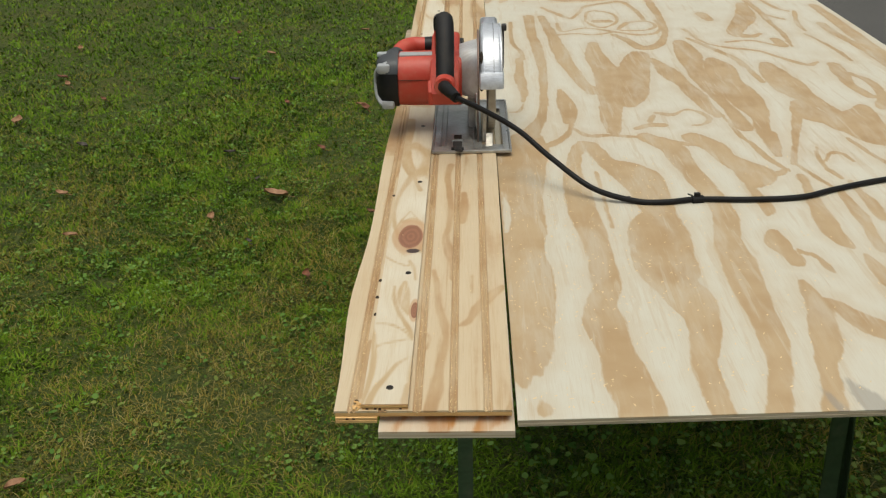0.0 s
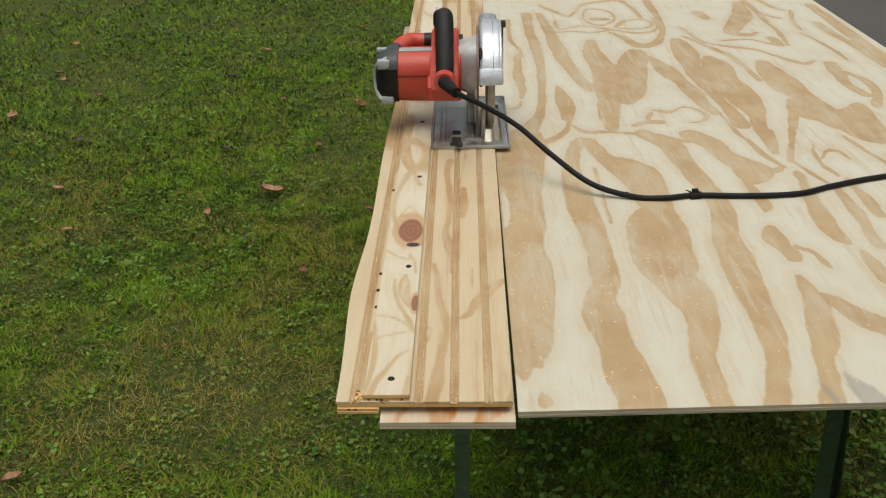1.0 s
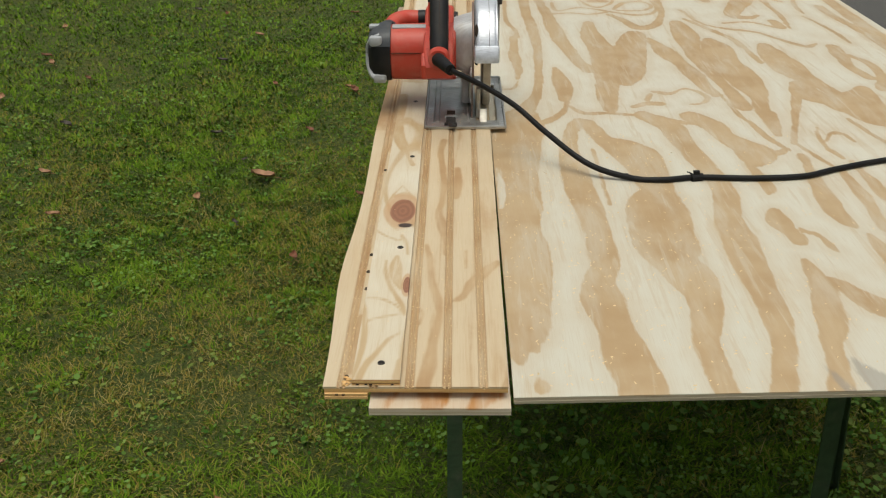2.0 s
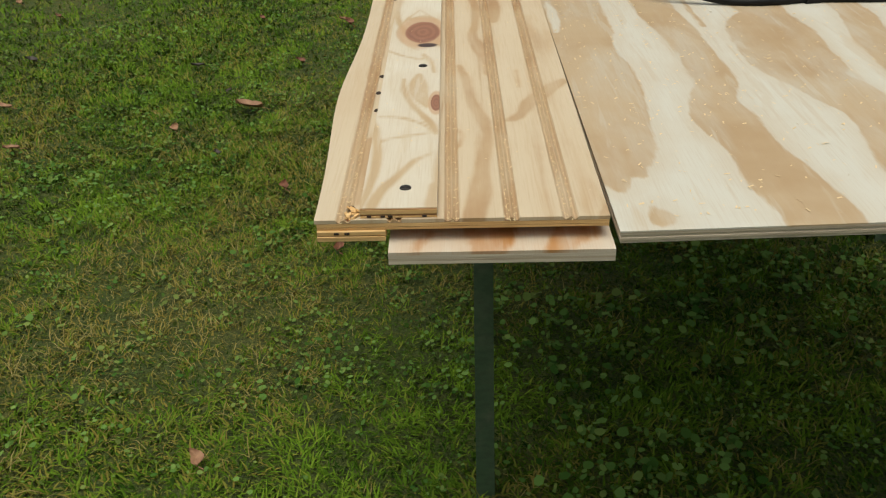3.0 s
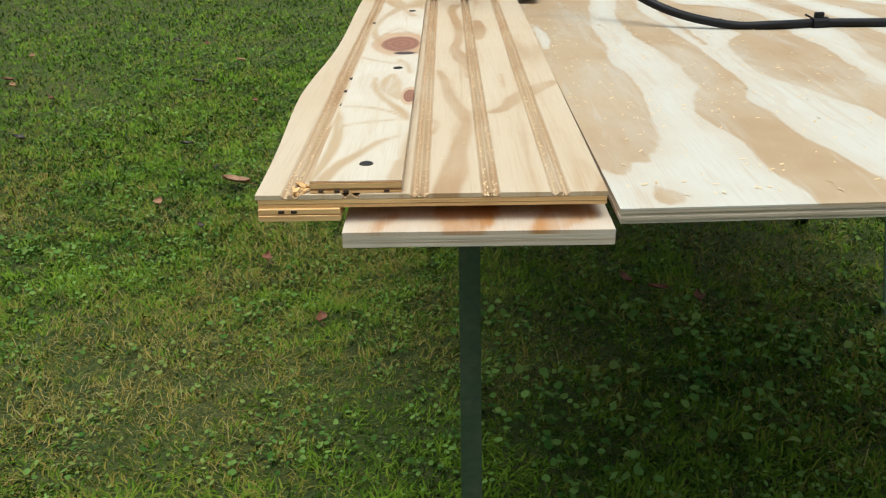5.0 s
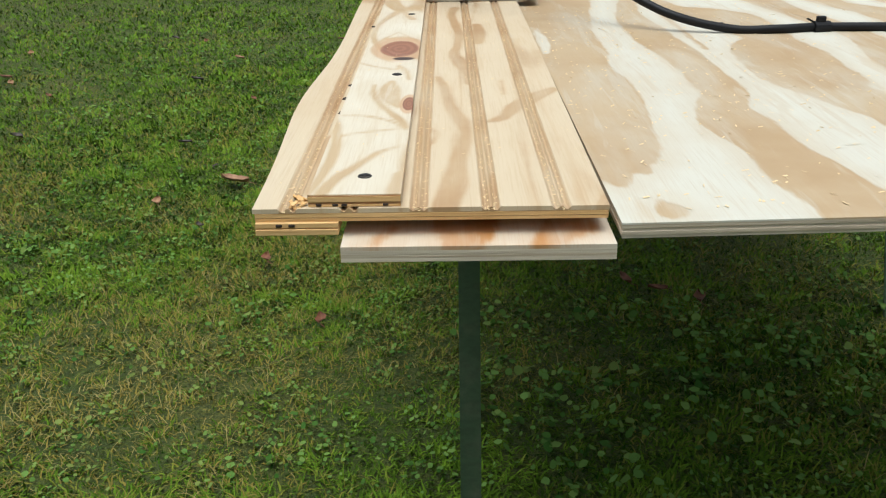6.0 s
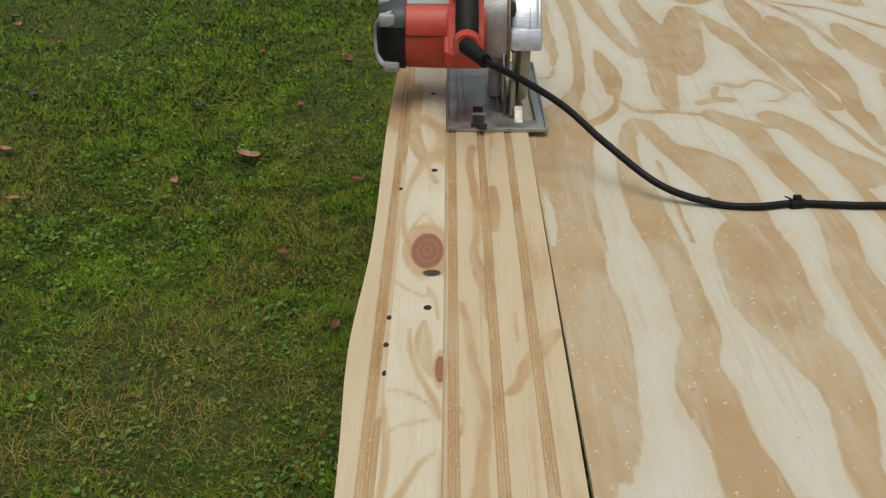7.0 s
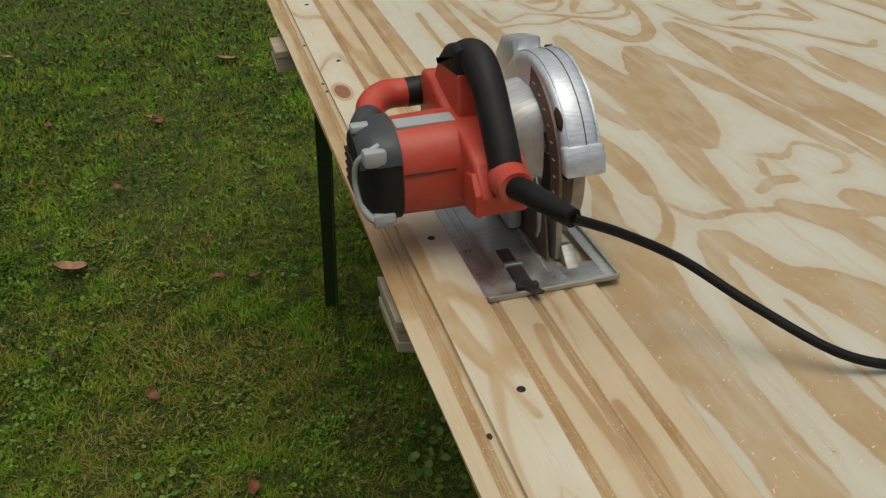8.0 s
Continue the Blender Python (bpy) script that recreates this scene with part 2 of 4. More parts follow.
def tube(points, radii, sides=14, steps=8, flat=1.0, bm=None):
    """A round bar along a smooth line; radii at each point; flat squashes it along its second axis."""
    made = bm or bmesh.new()
    data = spline([(*p, r) for p, r in zip(points, radii)], steps)
    rings, up = [], Vector((0.03, 0.02, 1)).normalized()
    for i, row in enumerate(data):
        ahead = Vector(data[min(i + 1, len(data) - 1)][:3]) - Vector(data[max(i - 1, 0)][:3])
        ahead.normalize()
        side = ahead.cross(up)
        if side.length < 1e-3:
            side = Vector((1, 0, 0))
        side.normalize()
        up = side.cross(ahead).normalized()
        c = Vector(row[:3])
        rings.append([made.verts.new(c + float(row[3]) * (side * math.cos(a) + up * math.sin(a) * flat)) for a in (2 * math.pi * k / sides for k in range(sides))])
    for r0, r1 in zip(rings, rings[1:]):
        for k in range(sides):
            made.faces.new((r0[k], r0[(k + 1) % sides], r1[(k + 1) % sides], r1[k]))
    made.faces.new(rings[0][::-1])
    made.faces.new(rings[-1])
    return made


def prism(outline, x0, x1, bevel=0.0, bm=None, segments=2):
    """An outline in y and z, drawn out along x."""
    one = bmesh.new()
    a = [one.verts.new((x0, y, z)) for y, z in outline]
    b = [one.verts.new((x1, y, z)) for y, z in outline]
    one.faces.new(a)
    one.faces.new(b[::-1])
    for k in range(len(a)):
        one.faces.new((a[k], b[k], b[(k + 1) % len(a)], a[(k + 1) % len(a)]))
    bmesh.ops.recalc_face_normals(one, faces=one.faces)
    if bevel:
        rims = [e for e in one.edges if abs(e.verts[0].co.x - e.verts[1].co.x) < 1e-6]
        bmesh.ops.bevel(one, geom=rims, offset=bevel, segments=segments, affect="EDGES", profile=0.5)
    return merge(bm or bmesh.new(), one)


def lathe_x(rows, cy, cz, sides=40, power=2.0):
    """Rings round an axis along x: rows of (x, radius). power above 2 squares the section off."""
    bm = bmesh.new()
    rings = []
    for x, r in rows:
        ring = []
        for k in range(sides):
            a = 2 * math.pi * k / sides
            c, s = math.cos(a), math.sin(a)
            f = (abs(c) ** power + abs(s) ** power) ** (-1 / power)
            ring.append(bm.verts.new((x, cy + r * f * c, cz + r * f * s)))
        rings.append(ring)
    for r0, r1 in zip(rings, rings[1:]):
        for k in range(sides):
            bm.faces.new((r0[k], r0[(k + 1) % sides], r1[(k + 1) % sides], r1[k]))
    bm.faces.new(rings[0][::-1])
    bm.faces.new(rings[-1])
    bmesh.ops.recalc_face_normals(bm, faces=bm.faces)
    return bm


def grid_mesh(name, xs, ys, height, skirt, mat, parent, attributes, sway=None, label="", slide=None):
    """A board's face as a fine grid, with a skirt down its sides. height(x, y) in arrays; attributes: name to array function."""
    nx, ny = len(xs), len(ys)
    gx, gy = np.meshgrid(xs, ys)
    if slide:
        gy = slide(gx, gy)
    z = height(gx, gy)
    values = {k: f(gx, gy).ravel() for k, f in attributes.items()}
    wx = sway(gx, gy) if sway else gx
    top = np.stack([wx, gy, z], 2).reshape(-1, 3)
    idx = np.arange(nx * ny).reshape(ny, nx)
    quads = np.stack([idx[:-1, :-1], idx[:-1, 1:], idx[1:, 1:], idx[1:, :-1]], 2).reshape(-1, 4)
    rim = np.concatenate([idx[0, :-1], idx[:-1, -1], idx[-1, :0:-1], idx[:0:-1, 0]])
    low = top[rim].copy()
    low[:, 2] = skirt if np.isscalar(skirt) else skirt(low[:, 1])
    base = len(top) + np.arange(len(rim))
    sides = np.stack([rim, base, np.roll(base, -1), np.roll(rim, -1)], 1)
    verts, faces = np.vstack([top, low]), np.vstack([quads, sides])
    me = bpy.data.meshes.new(name)
    me.from_pydata(verts.tolist(), [], faces.tolist())
    for key, v in values.items():
        layer = me.attributes.new(key, "FLOAT", "POINT")
        layer.data.foreach_set("value", np.concatenate([v, v[rim]]).astype(np.float32))
    me.materials.append(mat)
    me.update()
    ob = new(name, me)
    ob.parent = parent
    if label:
        ob["label"] = label
    return ob


def streaks(gx, gy, bands, far=-0.05):
    """How deep each place lies inside the nearest late wood band: bands are lines of (x, y, half width)."""
    out = np.full(gx.shape, far)
    for band in bands:
        seg = np.hypot(*np.diff(np.array(band)[:, :2], axis=0).T).max()
        row = spline(band, int(min(60, max(7, seg / (0.45 * min(b[2] for b in band) + 0.0006)))))
        x0, x1 = row[:, 0].min() - 0.12, row[:, 0].max() + 0.12
        y0, y1 = row[:, 1].min() - 0.12, row[:, 1].max() + 0.12
        m = (gx > x0) & (gx < x1) & (gy > y0) & (gy < y1)
        px, py, best = gx[m], gy[m], np.full(int(m.sum()), far)
        for x, y, w in row:
            best = np.maximum(best, w - np.hypot(px - x, (py - y) * 0.75))
        out[m] = np.maximum(out[m], best)
    return out


def cloudy(gx, gy, sx, sy, seed, octaves=3):
    flat = [noise.fractal(Vector((x * sx, y * sy, seed)), 1.0, 2.0, octaves) for x, y in zip(gx.ravel(), gy.ravel())]
    return np.array(flat).reshape(gx.shape)


# ---- ground ----
LAWN = 0.02


def build_ground():
    bm = bmesh.new()
    xs = [-60, -20, -8] + [-4 + 0.25 * i for i in range(25)] + [2.55, 8, 20, 60]
    ys = [-60, -10, -2] + [0.25 * i for i in range(33)] + [12, 30, 90]
    rows = []
    for y in ys:
        rows.append([bm.verts.new((x, y, LAWN + (0.008 * noise.noise(Vector((x * 1.3, y * 1.3, 2))) if -4 < x < 2 and 0 <= y < 8 else 0))) for x in xs])
    for a, b in zip(rows, rows[1:]):
        for k in range(len(xs) - 1):
            bm.faces.new((a[k], a[k + 1], b[k + 1], b[k]))
    g = part("ground", bm, SOIL, smooth=True)
    tagged(g, "mown autumn lawn with worn brownish patches", "lawn", kind="structure")
    d = part("road", box(1.95, 2.90, -40, 60, -0.05, LAWN + 0.022, 0.012), ASPHALT)
    tagged(d, "plain grey asphalt drive beside the lawn", "drive", kind="structure")


def build_sky_screen():
    """A plain ragged tree-high ring round the yard, added unseen to block low skylight."""
    bm = bmesh.new()
    rows = []
    n = 120
    for k in range(n):
        a = 2 * math.pi * k / n
        r = 15 + 2.5 * noise.noise(Vector((math.cos(a) * 4, math.sin(a) * 4, 1)))
        h = 6.2 + 2.0 * noise.noise(Vector((math.cos(a) * 9, math.sin(a) * 9, 5)))
        rows.append([bm.verts.new((r * math.cos(a) * s, r * math.sin(a) * s, z)) for s, z in ((1.0, -0.2), (0.98, h * 0.3), (1.03, h * 0.65), (1.10, h), (1.2, h), (1.2, -0.2))])
    for k in range(n):
        a, b = rows[k], rows[(k + 1) % n]
        for i in range(6):
            bm.faces.new((a[i], b[i], b[(i + 1) % 6], a[(i + 1) % 6]))
    bmesh.ops.recalc_face_normals(bm, faces=bm.faces)
    w = part("backdrop", bm, SOIL, smooth=True)
    tagged(w, "added unseen dark ring round the yard that blocks low skylight", "trees", kind="structure")


def lattice(x, y, cell, seed):
    """Smooth value noise between 0 and 1 over the plan; cell is the size of its lumps."""
    table = np.random.default_rng(seed).random((256, 256))
    u, v = np.asarray(x) / cell, np.asarray(y) / cell
    i, j = np.floor(u).astype(int), np.floor(v).astype(int)
    f, g = u - i, v - j
    f, g = f * f * (3 - 2 * f), g * g * (3 - 2 * g)
    at = lambda di, dj: table[(i + di) & 255, (j + dj) & 255]
    return (at(0, 0) * (1 - f) + at(1, 0) * f) * (1 - g) + (at(0, 1) * (1 - f) + at(1, 1) * f) * g


WORN = ((-0.68, 1.28, 0.24), (-0.80, 1.05, 0.20), (-0.50, 0.92, 0.16), (-0.41, 1.78, 0.14), (-0.48, 2.49, 0.20), (-0.95, 1.16, 0.18), (-1.45, 2.03, 0.22), (-0.64, 1.97, 0.16), (-1.05, 0.75, 0.25))
LUSH = ((-0.40, 1.45, 0.13), (-1.15, 1.66, 0.22), (-0.33, 2.42, 0.14), (-0.25, 0.85, 0.16))


def dryness(x, y):
    """How bleached the lawn is: lumps of several sizes, and the trodden and the lush places."""
    d = 0.08 + 0.20 * lattice(x, y, 0.42, 1) + 0.28 * lattice(x, y, 0.12, 2) + 0.20 * lattice(x, y, 0.04, 3)
    for cx, cy, r in WORN:
        d = d + 0.13 * np.exp(-((x - cx) ** 2 + (y - cy) ** 2) / (2 * r * r))
    for cx, cy, r in LUSH:
        d = d - 0.10 * np.exp(-((x - cx) ** 2 + (y - cy) ** 2) / (2 * r * r))
    return d - 0.10 * np.clip((y - 2.4) / 2.0, 0, 1)


def clumps(x, y):
    return np.clip(0.5 + 2.7 * (0.18 * lattice(x, y, 0.21, 4) + 0.37 * lattice(x, y, 0.065, 5) + 0.45 * lattice(x, y, 0.028, 6) - 0.5), 0, 1)


def scatter(n, reach, thin_from, rng, centre=(-0.35, 1.5)):
    """Spots round the table, thinning out evenly with the distance; none on the drive."""
    r = np.linspace(0.0, reach, 500)
    pdf = r / (1 + (r / thin_from) ** 2.6)
    cdf = np.cumsum(pdf) / pdf.sum()
    far, a = np.interp(rng.random(n), cdf, r), rng.uniform(0, 2 * np.pi, n)
    p = np.stack([centre[0] + far * np.cos(a), centre[1] + far * np.sin(a)], 1)
    ok = ((p[:, 0] < 1.93) | (p[:, 0] > 2.92)) & (p[:, 1] > -3.2)
    return p[ok], far[ok]


def sheet_of(name, verts, loops, starts, spots, tint, corners, mat, label, category):
    me = bpy.data.meshes.new(name)
    me.vertices.add(len(verts))
    me.vertices.foreach_set("co", verts.astype(np.float32).ravel())
    me.loops.add(len(loops))
    me.loops.foreach_set("vertex_index", loops.astype(np.int32))
    me.polygons.add(len(starts))
    me.polygons.foreach_set("loop_start", starts.astype(np.int32))
    for key, v in (("tint", tint), ("dry", dryness(spots[:, 0], spots[:, 1])), ("clump", clumps(spots[:, 0], spots[:, 1]))):
        me.attributes.new(key, "FLOAT", "POINT").data.foreach_set("value", np.repeat(v, corners).astype(np.float32))
    me.materials.append(mat)
    me.update(calc_edges=True)
    me.validate()
    return tagged(new(name, me), label, category, kind="stuff")


def blades(name, spots, length, width, lean, label, seed, mat, low=0.0):
    """Two-jointed blades; neighbours lean much the same way, so that tufts and swirls show."""
    rng = np.random.default_rng(seed)
    n = len(spots)
    x, y = spots.T
    a = 4 * np.pi * lattice(x, y, 0.09, 7) + rng.normal(0, 1.3, n)
    tilt = np.clip(rng.normal(lean, 0.30, n), 0.1, 1.5)
    length = length * rng.uniform(0.55, 1.3, n) * (0.7 + 0.6 * clumps(x, y))
    w = width * rng.uniform(0.7, 1.3, n)
    side = np.stack([-np.sin(a), np.cos(a), np.zeros(n)], 1)
    out = np.stack([np.cos(a), np.sin(a), np.zeros(n)], 1)
    base = np.column_stack([spots, np.full(n, LAWN - 0.004 + low)])
    up = np.array([0, 0, 1.0])
    mid = base + out * (length * 0.5 * np.sin(tilt * 0.7))[:, None] + up * (length * 0.5 * np.cos(tilt * 0.7))[:, None]
    tip = mid + out * (length * 0.5 * np.sin(tilt * 1.25))[:, None] + up * (length * 0.5 * np.cos(tilt * 1.25))[:, None]
    h = side * (w / 2)[:, None]
    verts = np.stack([base - h, base + h, mid + h * 0.85, mid - h * 0.85, tip], 1).reshape(-1, 3)
    k = np.arange(n)[:, None] * 5
    loops = np.hstack([k + np.array([[0, 1, 2, 3]]), k + np.array([[3, 2, 4]])]).ravel()
    starts = (np.arange(n)[:, None] * 7 + np.array([[0, 4]])).ravel()
    return sheet_of(name, verts, loops, starts, spots, rng.random(n), 5, mat, label, "grass")


def round_leaves(name, spots, sizes, heights, label, seed):
    rng = np.random.default_rng(seed)
    n = len(spots)
    a, tilt, turn = rng.uniform(0, 2 * np.pi, n), np.abs(rng.normal(0, 0.75, n)), rng.uniform(0, 2 * np.pi, n)
    nrm = np.stack([np.cos(a) * np.sin(tilt), np.sin(a) * np.sin(tilt), np.cos(tilt)], 1)
    u = np.cross(nrm, np.stack([np.cos(turn), np.sin(turn), np.full(n, 0.2)], 1))
    u /= np.linalg.norm(u, axis=1)[:, None]
    v = np.cross(nrm, u)
    c = np.column_stack([spots, LAWN + heights * rng.uniform(0.5, 1.3, n)])
    r = sizes * rng.uniform(0.45, 1.35, n)
    slim = rng.uniform(0.55, 1.0, n)
    ring = []
    for i in range(7):
        b = 2 * np.pi * i / 7
        k = 1.0 if i else 0.72
        ring.append(c + (u * math.cos(b) * 1.08 + v * math.sin(b) * slim[:, None]) * (r * k)[:, None] - nrm * (r * 0.16 * (i % 2))[:, None])
    verts = np.stack(ring, 1).reshape(-1, 3)
    return sheet_of(name, verts, np.arange(n * 7), np.arange(n) * 7, spots, rng.random(n), 7, CLOVER, label, "weeds")


def build_lawn():
    rng = np.random.default_rng(5)
    spots, far = scatter(740000, 9.0, 1.6, rng)
    keep = rng.random(len(spots)) < 1.15 - 0.75 * dryness(*spots.T)
    spots, far = spots[keep], far[keep]
    blades("lawn_grass", spots, 0.023 + 0.0030 * far, 0.0027 + 0.00105 * far, 1.10, "short green lawn grass with straw mixed in", 1, GRASS)
    spots, far = scatter(80000, 5.0, 1.6, rng)
    keep = rng.random(len(spots)) < 2.1 * (dryness(*spots.T) - 0.30)
    blades("dead_thatch", spots[keep], 0.034 + 0.002 * far[keep], 0.0012 + 0.0006 * far[keep], 1.40, "bleached dead grass lying in the lawn", 9, STRAW, 0.010)
    spots, far = scatter(100000, 4.5, 1.7, rng)
    keep = rng.random(len(spots)) < np.clip(3.0 * (lattice(*spots.T, 0.13, 8) * 0.6 + lattice(*spots.T, 0.05, 9) * 0.4 - 0.45), 0.06, 0.8)
    round_leaves("clover", spots[keep], 0.0042 + 0.0011 * far[keep], 0.019 + 0.002 * far[keep], "low clover and weeds growing in the lawn", 4)
    spots = np.stack([rng.uniform(-0.1, 1.45, 3400), rng.uniform(0.35, 1.5, 3400)], 1)
    keep = rng.random(len(spots)) < np.clip((lattice(*spots.T, 0.16, 10) - 0.38) * 3, 0, 1)
    round_leaves("ground_ivy", spots[keep], 0.0088, 0.030, "round-leaved ground ivy in the table's shade", 6)
    spots = np.stack([rng.uniform(-1.9, -0.25, 4200), rng.uniform(0.5, 2.3, 4200)], 1)
    keep = rng.random(len(spots)) < np.clip((lattice(*spots.T, 0.12, 11) - 0.66) * 4, 0, 1)
    round_leaves("ground_ivy", spots[keep], 0.0072, 0.028, "broad-leaved weeds in the lawn", 7)


build_ground()
build_sky_screen()
build_lawn()


# ---- plywood ----
SHEET_TOP, PLY = 0.840, 0.009
SHEET_X, SHEET_Y0, SHEET_Y1 = 0.975, -0.004, 2.436
BANDS = []


def band(*points):
    BANDS.append(points)


band((0.121, 1.819, 0.0161), (0.119, 1.628, 0.0131), (0.124, 1.461, 0.0135), (0.123, 1.314, 0.0120), (0.117, 1.183, 0.0095), (0.101, 0.994, 0.0094), (0.078, 0.901, 0.0168), (0.063, 0.864, 0.0246), (0.050, 0.791, 0.0470), (0.037, 0.696, 0.0476), (0.028, 0.577, 0.0424), (0.025, 0.471, 0.0415), (0.022, 0.379, 0.0370), (0.026, 0.328, 0.0375), (0.026, 0.279, 0.0390), (0.021, 0.205, 0.0374), (0.018, 0.140, 0.0334), (0.017, 0.109, 0.0230))
band((0.040, 0.139, 0.0100), (0.034, 0.109, 0.0063), (0.031, 0.082, 0.0040))
band((0.009, 0.140, 0.0205), (0.011, 0.097, 0.0135), (0.009, 0.074, 0.0105), (0.012, 0.055, 0.0029))
band((0.029, 0.028, 0.0025), (0.030, 0.013, 0.0095))
band((0.074, 1.389, 0.0095), (0.068, 1.272, 0.0115), (0.068, 1.207, 0.0130), (0.070, 1.125, 0.0090), (0.066, 1.067, 0.0060))
band((0.068, 1.060, 0.0035), (0.053, 1.006, 0.0045), (0.034, 1.000, 0.0035))
band((0.068, 1.756, 0.0045), (0.063, 1.546, 0.0060), (0.079, 1.465, 0.0070), (0.082, 1.389, 0.0080))
band((0.157, 1.815, 0.0120), (0.169, 1.624, 0.0145), (0.177, 1.458, 0.0210), (0.182, 1.357, 0.0184), (0.194, 1.264, 0.0173), (0.205, 1.177, 0.0150), (0.221, 1.128, 0.0170))
band((0.266, 1.515, 0.0145), (0.259, 1.401, 0.0250), (0.269, 1.259, 0.0321), (0.258, 1.133, 0.0298), (0.244, 1.021, 0.0232), (0.234, 0.952, 0.0203), (0.229, 0.881, 0.0150))
band((0.364, 1.403, 0.0254), (0.342, 1.323, 0.0354), (0.320, 1.212, 0.0366), (0.305, 1.111, 0.0310), (0.285, 1.037, 0.0165))
band((0.331, 1.599, 0.0085), (0.358, 1.541, 0.0115), (0.382, 1.469, 0.0151), (0.428, 1.492, 0.0125), (0.466, 1.601, 0.0090), (0.481, 1.721, 0.0105), (0.487, 1.854, 0.0125), (0.489, 2.000, 0.0121))
band((0.389, 1.367, 0.0087), (0.399, 1.318, 0.0161), (0.409, 1.249, 0.0245), (0.423, 1.164, 0.0177), (0.433, 1.084, 0.0208), (0.440, 1.010, 0.0144), (0.448, 0.958, 0.0098))
band((0.456, 0.958, 0.0055), (0.462, 0.845, 0.0050), (0.473, 0.792, 0.0060), (0.481, 0.730, 0.0070), (0.498, 0.673, 0.0040))
band((0.486, 1.514, 0.0176), (0.484, 1.409, 0.0315), (0.473, 1.290, 0.0224), (0.469, 1.203, 0.0186), (0.476, 1.101, 0.0175), (0.478, 1.026, 0.0140), (0.482, 0.973, 0.0135), (0.482, 0.891, 0.0190))
band((0.530, 1.357, 0.0130), (0.530, 1.286, 0.0350), (0.521, 1.199, 0.0341), (0.527, 1.117, 0.0355), (0.528, 1.060, 0.0385), (0.529, 1.006, 0.0300), (0.526, 0.937, 0.0173), (0.512, 0.873, 0.0158), (0.508, 0.813, 0.0129), (0.502, 0.743, 0.0084))
band((0.644, 1.302, 0.0160), (0.641, 1.235, 0.0311), (0.643, 1.151, 0.0390), (0.648, 1.091, 0.0311), (0.665, 1.034, 0.0189), (0.677, 0.980, 0.0161), (0.682, 0.929, 0.0203), (0.688, 0.881, 0.0287))
band((0.633, 1.018, 0.0223), (0.628, 0.965, 0.0319), (0.653, 0.923, 0.0229), (0.665, 0.881, 0.0196))
band((0.619, 1.000, 0.0123), (0.579, 0.885, 0.0086), (0.554, 0.811, 0.0073), (0.516, 0.702, 0.0064))
band((0.750, 0.993, 0.0143), (0.726, 0.943, 0.0316), (0.703, 0.895, 0.0482), (0.710, 0.833, 0.0402))
band((0.793, 1.292, 0.0151), (0.786, 1.225, 0.0170), (0.777, 1.142, 0.0120), (0.786, 1.071, 0.0115), (0.797, 1.055, 0.0090))
band((0.807, 1.224, 0.0070), (0.825, 1.159, 0.0105), (0.817, 1.081, 0.0105), (0.783, 0.992, 0.0110))
band((0.946, 1.882, 0.0156), (0.942, 1.651, 0.0171), (0.936, 1.480, 0.0191), (0.937, 1.329, 0.0181))
band((0.894, 1.673, 0.0130), (0.897, 1.566, 0.0125), (0.911, 1.414, 0.0120), (0.913, 1.269, 0.0110))
band((0.820, 1.572, 0.0040), (0.835, 1.488, 0.0055), (0.845, 1.383, 0.0065), (0.845, 1.321, 0.0040))
band((0.773, 1.973, 0.0100), (0.773, 1.814, 0.0091), (0.766, 1.684, 0.0075), (0.764, 1.577, 0.0070), (0.750, 1.457, 0.0055))
band((0.748, 1.915, 0.0161), (0.718, 1.765, 0.0276), (0.646, 1.598, 0.0201), (0.679, 1.560, 0.0115), (0.707, 1.582, 0.0070))
band((0.729, 1.523, 0.0110), (0.731, 1.469, 0.0161))
band((0.524, 1.643, 0.0060), (0.546, 1.510, 0.0055), (0.595, 1.453, 0.0055), (0.655, 1.422, 0.0055), (0.700, 1.345, 0.0065), (0.736, 1.296, 0.0075), (0.767, 1.317, 0.0050))
band((0.512, 1.551, 0.0055), (0.561, 1.429, 0.0080), (0.590, 1.329, 0.0090), (0.597, 1.173, 0.0085))
band((0.601, 1.506, 0.0060), (0.667, 1.516, 0.0045), (0.721, 1.458, 0.0050))
band((0.606, 1.808, 0.0171), (0.614, 1.742, 0.0140))
band((0.775, 1.793, 0.0060), (0.810, 1.731, 0.0076))
band((0.817, 1.969, 0.0065), (0.833, 1.857, 0.0076), (0.854, 1.821, 0.0060))
band((0.869, 1.819, 0.0061), (0.837, 1.691, 0.0075), (0.829, 1.601, 0.0045))
band((0.274, 1.752, 0.0050), (0.294, 1.857, 0.0050), (0.328, 1.869, 0.0050), (0.362, 1.824, 0.0045), (0.361, 1.744, 0.0045), (0.319, 1.679, 0.0045), (0.291, 1.700, 0.0050), (0.276, 1.752, 0.0045))
band((0.300, 1.750, 0.0095), (0.341, 1.746, 0.0105))
band((0.351, 1.657, 0.0060), (0.383, 1.717, 0.0076), (0.420, 1.740, 0.0050), (0.451, 1.724, 0.0060), (0.452, 1.673, 0.0045), (0.418, 1.640, 0.0045), (0.359, 1.644, 0.0060))
band((0.194, 1.733, 0.0061), (0.202, 1.645, 0.0045), (0.266, 1.676, 0.0045), (0.342, 1.628, 0.0060), (0.396, 1.595, 0.0060), (0.447, 1.614, 0.0045), (0.469, 1.684, 0.0045), (0.466, 1.748, 0.0045))
